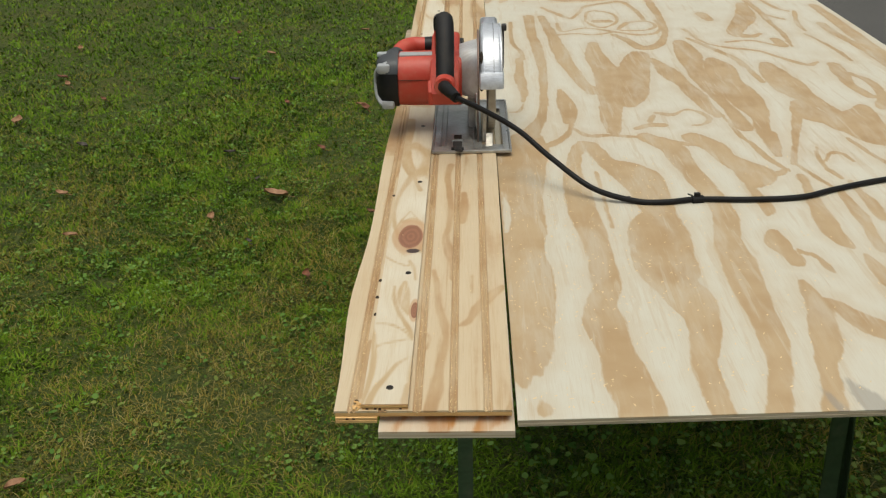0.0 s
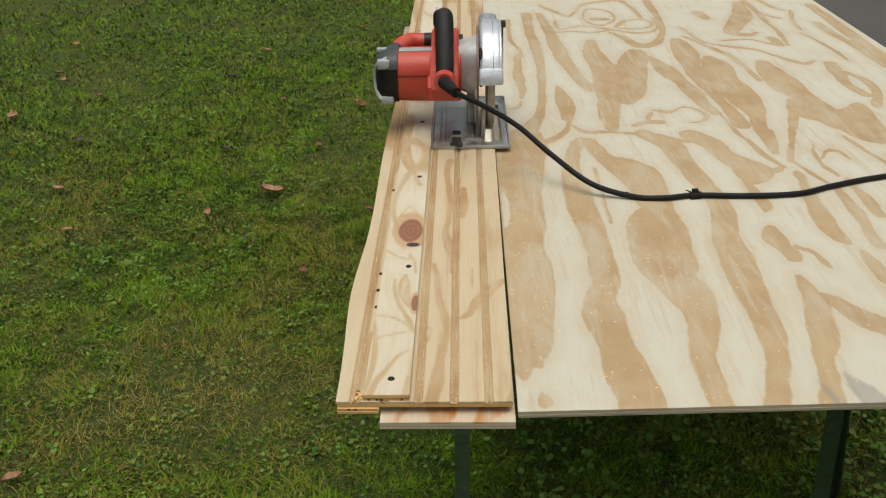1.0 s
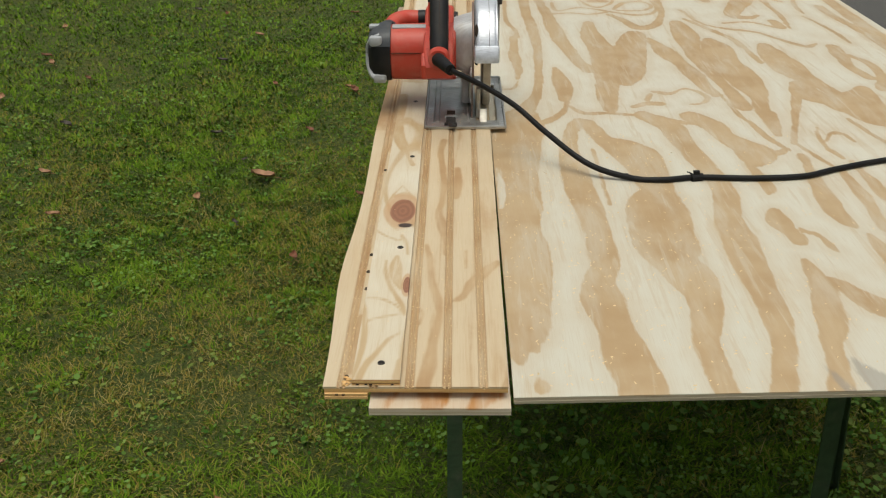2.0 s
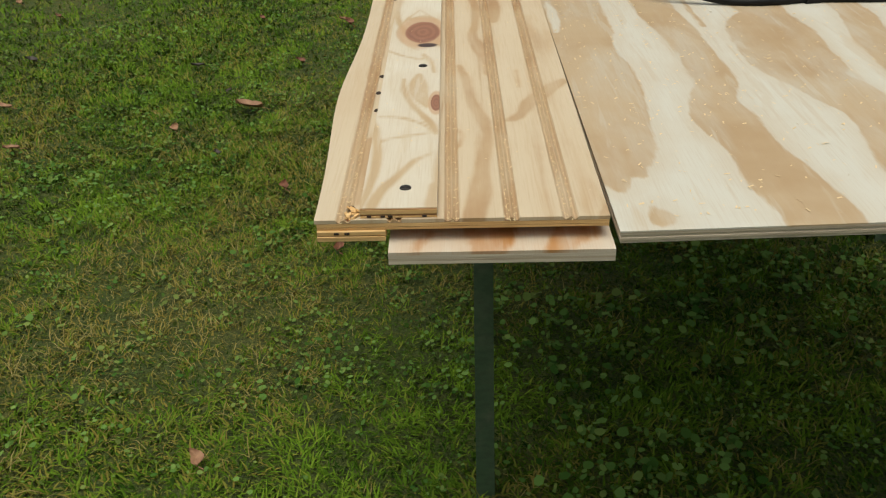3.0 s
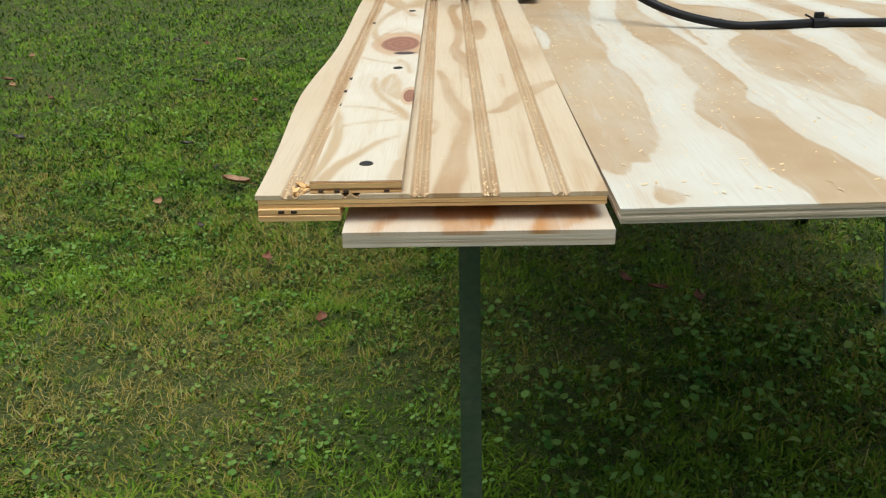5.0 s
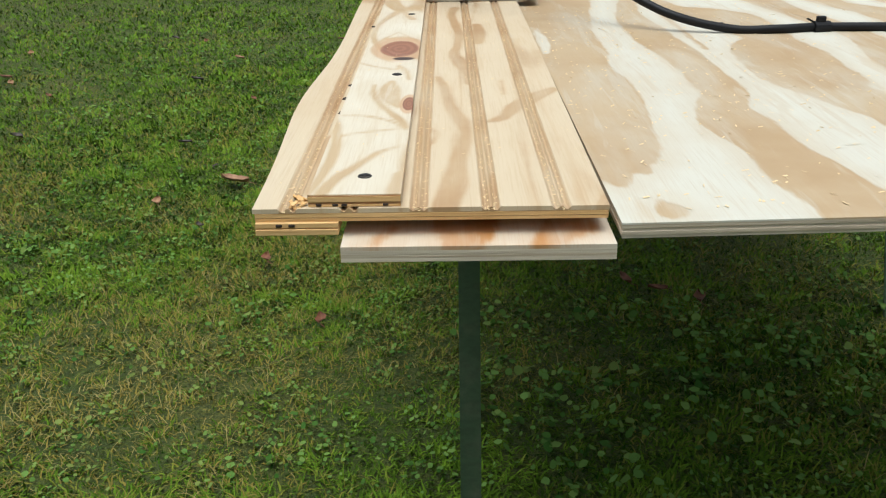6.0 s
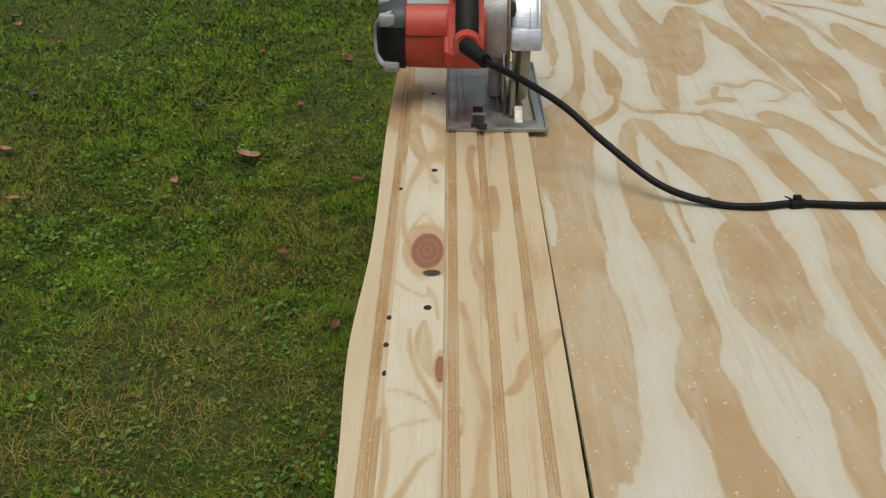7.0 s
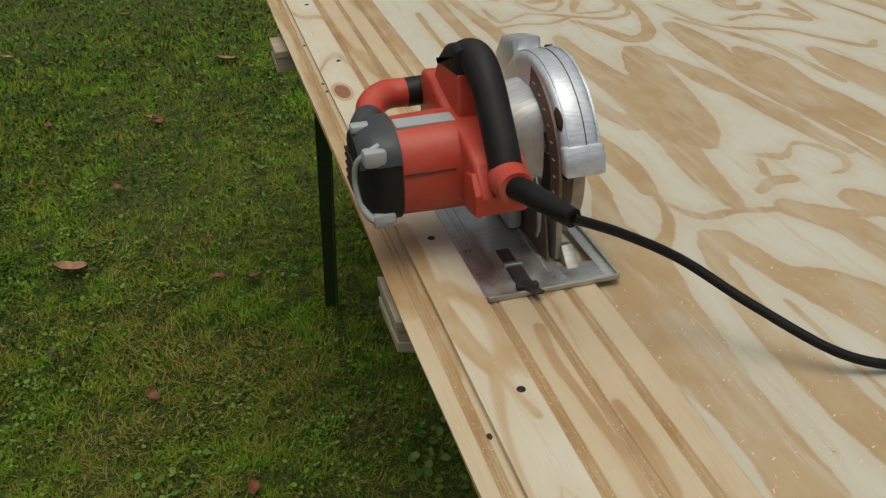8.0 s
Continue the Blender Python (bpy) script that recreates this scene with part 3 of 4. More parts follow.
band((0.169, 1.926, 0.0065), (0.204, 1.845, 0.0081), (0.238, 1.788, 0.0065), (0.269, 1.860, 0.0066), (0.294, 1.929, 0.0066), (0.357, 1.968, 0.0065), (0.409, 1.978, 0.0085), (0.432, 1.859, 0.0081), (0.438, 1.750, 0.0065))
band((0.183, 1.611, 0.0045), (0.236, 1.619, 0.0045), (0.279, 1.604, 0.0045), (0.327, 1.623, 0.0045))
band((0.328, 0.981, 0.0045), (0.359, 0.969, 0.0055), (0.394, 0.998, 0.0030), (0.417, 0.976, 0.0045), (0.427, 0.942, 0.0045), (0.408, 0.910, 0.0040), (0.385, 0.905, 0.0030))
band((0.274, 0.891, 0.0065), (0.303, 0.909, 0.0085), (0.331, 0.907, 0.0085))
band((0.320, 0.964, 0.0045), (0.307, 0.931, 0.0055))
band((0.149, 0.907, 0.0045), (0.176, 0.859, 0.0065), (0.220, 0.857, 0.0055), (0.271, 0.845, 0.0060), (0.320, 0.822, 0.0075), (0.362, 0.802, 0.0065))
band((0.070, 0.792, 0.0105), (0.114, 0.825, 0.0085), (0.140, 0.869, 0.0065), (0.152, 0.917, 0.0055))
band((0.149, 1.139, 0.0075), (0.153, 1.063, 0.0180), (0.153, 0.990, 0.0180), (0.149, 0.940, 0.0124))
band((0.163, 0.815, 0.0118), (0.141, 0.758, 0.0128), (0.132, 0.692, 0.0153), (0.128, 0.643, 0.0180), (0.129, 0.573, 0.0230), (0.129, 0.530, 0.0225), (0.133, 0.468, 0.0234), (0.136, 0.411, 0.0195), (0.137, 0.358, 0.0190), (0.136, 0.318, 0.0205), (0.133, 0.278, 0.0195), (0.120, 0.233, 0.0210), (0.119, 0.191, 0.0280), (0.122, 0.151, 0.0234), (0.126, 0.114, 0.0223), (0.129, 0.079, 0.0276), (0.134, 0.046, 0.0267), (0.137, 0.014, 0.0274), (0.137, 0.002, 0.0280))
band((0.175, 0.805, 0.0148), (0.184, 0.770, 0.0171), (0.197, 0.716, 0.0187), (0.234, 0.663, 0.0387), (0.244, 0.615, 0.0345), (0.246, 0.569, 0.0325), (0.247, 0.505, 0.0278), (0.236, 0.456, 0.0412), (0.231, 0.417, 0.0468), (0.226, 0.382, 0.0443), (0.225, 0.339, 0.0445), (0.225, 0.299, 0.0337), (0.231, 0.277, 0.0320), (0.239, 0.246, 0.0327), (0.243, 0.203, 0.0240), (0.239, 0.163, 0.0205), (0.227, 0.113, 0.0150), (0.222, 0.078, 0.0164), (0.222, 0.045, 0.0145), (0.222, 0.004, 0.0140))
band((0.170, 0.678, 0.0030), (0.169, 0.594, 0.0025), (0.168, 0.528, 0.0045), (0.168, 0.463, 0.0035))
band((0.284, 0.845, 0.0176), (0.320, 0.793, 0.0240), (0.326, 0.737, 0.0223), (0.332, 0.685, 0.0188), (0.338, 0.635, 0.0208), (0.344, 0.588, 0.0184), (0.348, 0.522, 0.0200), (0.340, 0.462, 0.0191), (0.330, 0.406, 0.0203), (0.327, 0.353, 0.0249), (0.324, 0.312, 0.0239), (0.321, 0.245, 0.0215), (0.321, 0.202, 0.0185), (0.318, 0.162, 0.0198), (0.312, 0.112, 0.0147), (0.305, 0.077, 0.0143), (0.295, 0.045, 0.0134), (0.288, 0.024, 0.0141), (0.281, 0.004, 0.0135))
band((0.372, 0.835, 0.0223), (0.400, 0.789, 0.0230), (0.408, 0.734, 0.0221), (0.427, 0.694, 0.0256), (0.440, 0.655, 0.0325), (0.416, 0.609, 0.0085), (0.418, 0.574, 0.0100), (0.418, 0.520, 0.0109), (0.411, 0.495, 0.0028))
band((0.441, 0.655, 0.0075), (0.475, 0.659, 0.0065), (0.500, 0.678, 0.0025))
band((0.516, 0.849, 0.0153), (0.510, 0.798, 0.0138), (0.503, 0.751, 0.0059))
band((0.516, 0.716, 0.0040), (0.529, 0.664, 0.0040), (0.540, 0.627, 0.0040), (0.548, 0.599, 0.0035))
band((0.512, 0.645, 0.0094), (0.508, 0.605, 0.0079), (0.501, 0.560, 0.0109), (0.497, 0.518, 0.0139), (0.493, 0.476, 0.0169), (0.491, 0.438, 0.0165), (0.495, 0.410, 0.0130), (0.501, 0.390, 0.0056))
band((0.556, 0.591, 0.0055), (0.553, 0.547, 0.0090), (0.553, 0.494, 0.0110), (0.550, 0.455, 0.0094), (0.544, 0.417, 0.0099), (0.542, 0.382, 0.0100))
band((0.586, 0.625, 0.0050), (0.585, 0.579, 0.0070), (0.586, 0.536, 0.0110), (0.583, 0.483, 0.0105))
band((0.406, 0.444, 0.0037), (0.402, 0.431, 0.0123), (0.400, 0.404, 0.0185), (0.404, 0.377, 0.0136), (0.409, 0.351, 0.0145), (0.403, 0.340, 0.0037))
band((0.422, 0.377, 0.0065), (0.441, 0.359, 0.0045), (0.445, 0.334, 0.0060), (0.450, 0.314, 0.0030))
band((0.402, 0.244, 0.0060), (0.419, 0.229, 0.0100), (0.439, 0.187, 0.0170), (0.464, 0.163, 0.0165), (0.485, 0.147, 0.0165))
band((0.397, 0.289, 0.0055), (0.398, 0.259, 0.0125), (0.397, 0.215, 0.0162), (0.387, 0.174, 0.0181), (0.379, 0.136, 0.0177), (0.365, 0.100, 0.0121), (0.358, 0.066, 0.0111), (0.351, 0.034, 0.0132), (0.342, 0.003, 0.0143))
band((0.575, 0.713, 0.0025), (0.596, 0.747, 0.0040), (0.616, 0.746, 0.0040), (0.623, 0.711, 0.0030))
band((0.581, 0.776, 0.0030), (0.569, 0.726, 0.0040), (0.566, 0.675, 0.0040), (0.577, 0.637, 0.0035))
band((0.653, 0.821, 0.0040), (0.662, 0.764, 0.0050), (0.677, 0.690, 0.0055))
band((0.512, 0.362, 0.0045), (0.513, 0.329, 0.0110), (0.512, 0.284, 0.0135))
CREAM = [((0.004, 0.60, 0.001), (0.009, 0.53, 0.005), (0.006, 0.45, 0.002))]


def sheet_grain(gx, gy):
    """The drawn bands, and beyond them the same kind of figure carried on over the rest of the sheet."""
    g = streaks(gx, gy, BANDS)
    f = 4.2 * cloudy(gx, gy, 1.9, 0.75, 3.0, 3) + 8.0 * gx - 1.2 * gy
    loops = (np.abs((f % 1.0) - 0.5) - 0.27) * 0.06
    g = np.minimum(g, -streaks(gx, gy, CREAM))
    weight = np.maximum(np.clip((gy - 1.9) / 0.12, 0, 1), np.clip((gx - 0.50 - 0.36 * gy) / 0.08, 0, 1))
    return np.maximum(g, loops * weight - 0.05 * (1 - weight))


def sheet_grey(gx, gy):
    s = streaks(gx, gy, [((0.352, 0.0, 0.006), (0.345, 0.03, 0.005), (0.338, 0.06, 0.001)), ((0.395, -0.01, 0.020), (0.385, 0.03, 0.014), (0.372, 0.07, 0.002)), ((0.425, -0.01, 0.012), (0.43, 0.03, 0.004))])
    return np.clip(0.5 + s * 60, 0, 1)


def crooked(x, y):
    """The near end of the sheet was not cut quite square."""
    return y + 0.036 * x * np.clip(1 - (y - SHEET_Y0) / 0.5, 0, 1)


def plies(parent, x0, x1, y0, y1, top, face, total, mats):
    """The two lower plies of a board, under its face veneer."""
    z1 = top - face
    each = (total - face) / len(mats)
    for k, m in enumerate(mats):
        inset = 0.0006 * (k % 2)
        bm = box(x0 + inset, x1 - inset, y0 + inset, y1 - inset, z1 - (k + 1) * each, z1 - k * each)
        for v in bm.verts:
            v.co.y = crooked(v.co.x, v.co.y)
        part("ply", bm, m, parent)


def build_sheet():
    s = empty("plywood_sheet", "large pine plywood sheet with bold cream and tan grain", "plywood")
    xs = np.linspace(0.0, SHEET_X, 290)
    ys = np.linspace(SHEET_Y0, SHEET_Y1, 500)
    grid_mesh("face_veneer", xs, ys, lambda x, y: np.full(x.shape, SHEET_TOP), SHEET_TOP - 0.0010, SHEET_FACE, s, {"grain": sheet_grain, "grey": sheet_grey}, None, "", crooked)
    plies(s, 0.0, SHEET_X, SHEET_Y0, SHEET_Y1, SHEET_TOP, 0.0010, PLY, (PLY_DARK, PLY_LIGHT, PLY_DARK, PLY_LIGHT))


CUT_X0, CUT_Y0 = -0.1515, -0.010
OFFCUT_BANDS = [
    ((-0.126, 0.013, 0.0047), (-0.131, 0.002, 0.0040), (-0.133, -0.006, 0.0037)),
    ((-0.083, 0.020, 0.0190), (-0.084, 0.007, 0.0164), (-0.085, -0.009, 0.0124)),
    ((-0.024, 0.018, 0.0144), (-0.034, 0.005, 0.0112), (-0.042, -0.011, 0.0083)),
]


def build_offcut():
    """The sawn-off strip under the guide; its near end hangs a little low."""
    s = empty("plywood_offcut", "narrow plywood offcut strip sagging under the saw guide", "plywood")
    sag = lambda y: -0.0088 * np.clip(1 - y / 0.7, 0, 1.02)
    xs, ys = np.linspace(CUT_X0, -0.003, 40), np.linspace(CUT_Y0, 2.43, 200)

    def grain(gx, gy):
        return streaks(gx, gy, OFFCUT_BANDS)

    grid_mesh("face_veneer", xs, ys, lambda x, y: SHEET_TOP - 0.0005 + sag(y), lambda y: SHEET_TOP - 0.0028 + sag(y), OFFCUT_FACE, s, {"grain": grain, "grey": lambda x, y: np.zeros(x.shape)})
    for k, m in enumerate((PLY_LIGHT, PLY_DARK, PLY_LIGHT)):
        z = SHEET_TOP - 0.0028 - 0.0022 * k
        low = z - 0.0022
        bm = bmesh.new()
        rows = []
        for y in np.linspace(CUT_Y0, 2.43, 14):
            d = float(sag(y))
            rows.append([bm.verts.new(p) for p in ((CUT_X0, y, z + d), (-0.003, y, z + d), (-0.003, y, low + d), (CUT_X0, y, low + d))])
        for a, b in zip(rows, rows[1:]):
            for i in range(4):
                bm.faces.new((a[i], a[(i + 1) % 4], b[(i + 1) % 4], b[i]))
        bm.faces.new(rows[0][::-1])
        bm.faces.new(rows[-1])
        part("ply", bm, m, s)


build_sheet()
build_offcut()


# ---- saw guide of beadboard strips ----
GUIDE_TOP, GUIDE_Y0, GUIDE_Y1 = 0.8472, 0.005, 2.40
GROOVES = (-0.1810, -0.1475, -0.1095, -0.0700, -0.0315)


def guide_height(gx, gy):
    z = np.full(gx.shape, GUIDE_TOP)
    for c in GROOVES:
        for d in (-0.0030, 0.0030):
            z -= 0.0024 * np.clip(1 - np.abs(gx - c - d) / 0.0022, 0, 1) ** 0.8
    return z


def guide_sway(gx, gy):
    """The worn outer edge wanders, and the guide stands a little off the sheet at its near end."""
    f = np.clip((-gx - 0.185) / 0.015, 0, 1)
    bulge = -0.0085 * np.exp(-((gy - 0.24) / 0.13) ** 2) - 0.004 * np.exp(-((gy - 0.75) / 0.2) ** 2) - 0.004 * np.clip((gy - 1.3) / 0.5, 0, 1)
    edge = np.clip((gx + 0.02) / 0.02, 0, 1)
    return gx + f * bulge - edge * 0.0045 * np.clip(1 - gy / 0.7, 0, 1)


def grain_and_grooves(gx, gy):
    f = 1.5 * cloudy(gx, gy, 9.0, 0.8, 8.0, 3) + 15.0 * gx
    tri = np.abs((f % 1.0) - 0.5)
    soft = (tri - 0.34) * 0.03
    near = np.maximum(streaks(gx, gy, GUIDE_BANDS), np.where(gy > 0.75, soft, soft - 0.004))
    # the grooves are toned like late wood too, whatever the grain beside them
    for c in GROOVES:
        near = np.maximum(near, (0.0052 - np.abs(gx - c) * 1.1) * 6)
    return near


GUIDE_BANDS = [
    ((-0.082, 0.702, 0.0065), (-0.087, 0.651, 0.0050), (-0.084, 0.591, 0.0055), (-0.080, 0.536, 0.0050), (-0.081, 0.475, 0.0045), (-0.086, 0.419, 0.0050), (-0.079, 0.376, 0.0079), (-0.075, 0.336, 0.0045), (-0.074, 0.297, 0.0040)),
    ((-0.101, 0.321, 0.0029), (-0.095, 0.276, 0.0045), (-0.091, 0.222, 0.0049), (-0.084, 0.184, 0.0069), (-0.081, 0.149, 0.0045), (-0.082, 0.127, 0.0055), (-0.085, 0.105, 0.0060), (-0.088, 0.075, 0.0060), (-0.089, 0.047, 0.0079), (-0.093, 0.020, 0.0074), (-0.095, 0.006, 0.0079)),
    ((-0.006, 0.271, 0.0060), (-0.025, 0.246, 0.0080), (-0.041, 0.218, 0.0070), (-0.053, 0.186, 0.0055), (-0.064, 0.177, 0.0025)),
    ((-0.059, 0.579, 0.0060), (-0.058, 0.524, 0.0070), (-0.062, 0.474, 0.0055)),
    ((-0.048, 0.304, 0.0020), (-0.048, 0.258, 0.0025)),
    ((-0.179, 0.851, 0.0085), (-0.171, 0.733, 0.0070), (-0.176, 0.655, 0.0030)),
    ((-0.173, 0.140, 0.0045), (-0.174, 0.108, 0.0040), (-0.175, 0.068, 0.0040), (-0.174, 0.031, 0.0030)),
    ((-0.105, 0.161, 0.0015), (-0.101, 0.144, 0.0020), (-0.104, 0.125, 0.0025)),
    ((-0.003, 0.018, 0.0028), (-0.007, 0.005, 0.0052)),
    ((-0.180, 0.460, 0.0055), (-0.181, 0.371, 0.0060), (-0.181, 0.293, 0.0045)),
]


def knot_at(cx, cy, rx, ry):
    return lambda gx, gy: np.clip(1 - np.hypot((gx - cx) / rx, (gy - cy) / ry) * 0.55, 0, 1)


def fence_knots(gx, gy):
    k = np.zeros(gx.shape)
    for f in (knot_at(-0.138, 0.412, 0.0195, 0.041), knot_at(-0.1215, 0.203, 0.0050, 0.021), knot_at(-0.152, 1.36, 0.012, 0.03)):
        k = np.maximum(k, f(gx, gy))
    return k


def fence_pitch(gx, gy):
    return np.clip(1.4 - np.hypot((gx + 0.132) / 0.012, (gy - 0.366) / 0.008), 0, 1)


def build_guide():
    g = empty("saw_guide", "homemade circular saw guide of screwed beadboard strips", "saw guide")
    xs = np.unique(np.concatenate([np.linspace(-0.200, -0.0015, 70)] + [c + np.linspace(-0.0055, 0.0055, 12) for c in GROOVES]))
    ys = np.linspace(GUIDE_Y0, GUIDE_Y1, 420)
    zero = lambda x, y: np.zeros(x.shape)
    b = grid_mesh("base_board", xs, ys, guide_height, GUIDE_TOP - 0.0026, GUIDE_FACE, g, {"grain": grain_and_grooves, "grey": zero}, guide_sway, "honey-coloured beadboard with double grooves")
    z = GUIDE_TOP - 0.0025
    for thick, m, out in ((0.0004, PLY_GOLD_DARK, 0.0), (0.0023, PLY_GOLD, 0.0005), (0.0004, PLY_GOLD_DARK, 0.0), (0.0018, PLY_GOLD, 0.0004)):
        part("ply", box(-0.199, -0.006, GUIDE_Y0 + 0.0004 - out, GUIDE_Y1, z - thick, z), m, g)
        z -= thick
    xs = np.linspace(-0.170, -0.119, 40)
    ys = np.linspace(GUIDE_Y0 + 0.003, GUIDE_Y1, 420)

    def fgrain(gx, gy):
        f = 1.8 * cloudy(gx, gy, 8.0, 1.8, 4.0, 2) + 6.0 * gx + 2.0 * gy
        lines = (np.abs((f % 1.0) - 0.5) - 0.44) * 0.06
        return np.maximum(streaks(gx, gy, FENCE_BANDS), lines)

    fence = grid_mesh("fence_strip", xs, ys, lambda x, y: np.full(x.shape, 0.8542), GUIDE_TOP + 0.0003, STRIP_FACE, g, {"grain": fgrain, "grey": zero, "knot": fence_knots, "pitch": fence_pitch}, None, "pale fence strip with a red-brown knot")
    for low, top, m, out in ((0.8530, 0.8536, PLY_GOLD_DARK, 0.0006), (0.8502, 0.8530, PLY_GOLD, 0.0010), (0.8486, 0.8502, PLY_GOLD_DARK, 0.0005), (0.8475, 0.8486, PLY_GOLD, 0.0010)):
        part("ply", box(-0.1697, -0.1193, GUIDE_Y0 + 0.003 - out, GUIDE_Y0 + 0.02, low, top), m, fence)
    cleat = part("cleat", box(-0.199, -0.1535, GUIDE_Y0 - 0.002, GUIDE_Y1, 0.8366, GUIDE_TOP - 0.0076, 0.0003), PLY_GOLD, g, "lower edge strip of golden plywood")
    part("ply", box(-0.1986, -0.1539, GUIDE_Y0 - 0.0015, GUIDE_Y1, 0.8360, 0.8366), PLY_GOLD_DARK, cleat)
    part("ply", box(-0.199, -0.1535, GUIDE_Y0 - 0.0025, GUIDE_Y1, 0.8326, 0.8360, 0.0003), PLY_GOLD, cleat)
    for x in (-0.186, -0.179):
        part("void", box(x - 0.0018, x + 0.0018, GUIDE_Y0 - 0.0026, GUIDE_Y0, 0.8372, 0.8390, 0.0006), VOID, g)
    for x in (-0.155, -0.150, -0.1275, -0.164):
        part("void", box(x - 0.0016, x + 0.0016, GUIDE_Y0 + 0.0016, GUIDE_Y0 + 0.0034, GUIDE_TOP + 0.0004, GUIDE_TOP + 0.0018, 0.0005), VOID, fence)
    head = None
    for x, y in ((-0.141, 0.038), (-0.135, 0.301), (-0.133, 0.615), (-0.139, 0.887), (-0.132, 1.19), (-0.133, 1.50), (-0.134, 1.85)):
        if head is None:
            bm = bmesh.new()
            bmesh.ops.create_cone(bm, cap_ends=True, segments=20, radius1=0.0043, radius2=0.0038, depth=0.0008)
            box(-0.0030, 0.0030, -0.0006, 0.0006, 0.0003, 0.0007, 0, bm)
            box(-0.0006, 0.0006, -0.0030, 0.0030, 0.0003, 0.0007, 0, bm)
            head = part("screw", bm, SCREW, fence, "sunk black drywall screw")
            head.location = (x, y, 0.8544)
        else:
            o = new("screw", head.data)
            o.parent, o.location = fence, (x, y, 0.8544)
            o.rotation_euler.z = y * 9
            o["label"] = "sunk black drywall screw"
    for x, y in ((-0.173, 0.293), (-0.1735, 0.248), (-0.172, 0.205), (-0.1745, 0.575), (-0.172, 1.385), (-0.173, 1.42), (-0.173, 1.62), (-0.177, 0.022)):
        bm = bmesh.new()
        bmesh.ops.create_cone(bm, cap_ends=True, segments=9, radius1=0.0026, radius2=0.0022, depth=0.0006)
        for v in bm.verts:
            v.co.x *= 1 + 0.5 * noise.noise(v.co * 900 + Vector((y * 50, 0, 0)))
            v.co.y *= 1.5
        o = part("nail_hole", bm, VOID, b)
        o.location = (x, y, GUIDE_TOP + 0.0004)
    # torn splinters at the near corner
    bm = bmesh.new()
    rng = random.Random(4)
    for _ in range(9):
        one = bmesh.new()
        bmesh.ops.create_cube(one, size=1)
        for v in one.verts:
            v.co = (v.co.x * rng.uniform(0.001, 0.003), v.co.y * rng.uniform(0.004, 0.009), v.co.z * 0.0012)
        merge(bm, one, pose(-0.1765 + rng.uniform(-0.005, 0.004), 0.014 + rng.uniform(-0.005, 0.006), GUIDE_TOP + 0.001, rng.uniform(-30, 30), rng.uniform(-30, 30), rng.uniform(0, 180)))
    part("splinters", bm, PLY_GOLD, b, "torn splinters round a nail hole")


FENCE_BANDS = [
    ((-0.143, 0.500, 0.0012), (-0.157, 0.458, 0.0018), (-0.164, 0.418, 0.0016), (-0.156, 0.376, 0.0016), (-0.142, 0.352, 0.0020)),
    ((-0.143, 0.500, 0.0012), (-0.131, 0.474, 0.0016), (-0.121, 0.450, 0.0018)),
    ((-0.152, 0.462, 0.0035), (-0.137, 0.470, 0.0050), (-0.126, 0.455, 0.0035)),
    ((-0.164, 0.917, 0.0110), (-0.166, 0.796, 0.0105), (-0.161, 0.712, 0.0109), (-0.150, 0.659, 0.0091), (-0.141, 0.621, 0.0038), (-0.131, 0.581, 0.0043)),
    ((-0.151, 0.264, 0.0025), (-0.150, 0.237, 0.0025), (-0.144, 0.208, 0.0025), (-0.135, 0.180, 0.0030), (-0.125, 0.155, 0.0030), (-0.121, 0.136, 0.0020)),
    ((-0.138, 0.275, 0.0040), (-0.138, 0.247, 0.0085), (-0.135, 0.216, 0.0065), (-0.129, 0.195, 0.0025)),
    ((-0.167, 0.172, 0.0010), (-0.152, 0.170, 0.0020), (-0.137, 0.160, 0.0020), (-0.124, 0.143, 0.0015)),
    ((-0.169, 0.119, 0.0025), (-0.151, 0.128, 0.0015), (-0.136, 0.133, 0.0015), (-0.124, 0.138, 0.0010)),
    ((-0.123, 0.097, 0.0015), (-0.135, 0.085, 0.0025), (-0.144, 0.066, 0.0030), (-0.150, 0.051, 0.0035), (-0.157, 0.036, 0.0040), (-0.163, 0.010, 0.0045)),
    ((-0.122, 0.042, 0.0025), (-0.123, 0.011, 0.0040)),
    ((-0.135, 0.335, 0.0020), (-0.129, 0.319, 0.0025), (-0.124, 0.283, 0.0025)),
    ((-0.176, 0.356, 0.0015), (-0.158, 0.336, 0.0020), (-0.141, 0.323, 0.0020), (-0.133, 0.326, 0.0020)),
]
build_guide()


# ---- sawhorses ----
def angle_leg(top, foot, wide=0.030, deep=0.024):
    """A folded steel angle from top to foot."""
    a, b = Vector(top), Vector(foot)
    bm = bmesh.new()
    n = Vector((0, 1 if b.y > a.y else -1, 0))
    for s in ((0.0, wide, 0.0, 0.003), (wide - 0.003, wide, 0.003, deep)):
        ring = []
        for p in (a, b):
            ring.append([bm.verts.new(p + Vector((x - wide / 2, 0, 0)) - n * y) for x, y in ((s[0], s[2]), (s[1], s[2]), (s[1], s[3]), (s[0], s[3]))])
        for k in range(4):
            bm.faces.new((ring[0][k], ring[0][(k + 1) % 4], ring[1][(k + 1) % 4], ring[1][k]))
        bm.faces.new(ring[0][::-1])
        bm.faces.new(ring[1])
    bmesh.ops.recalc_face_normals(bm, faces=bm.faces)
    return bm


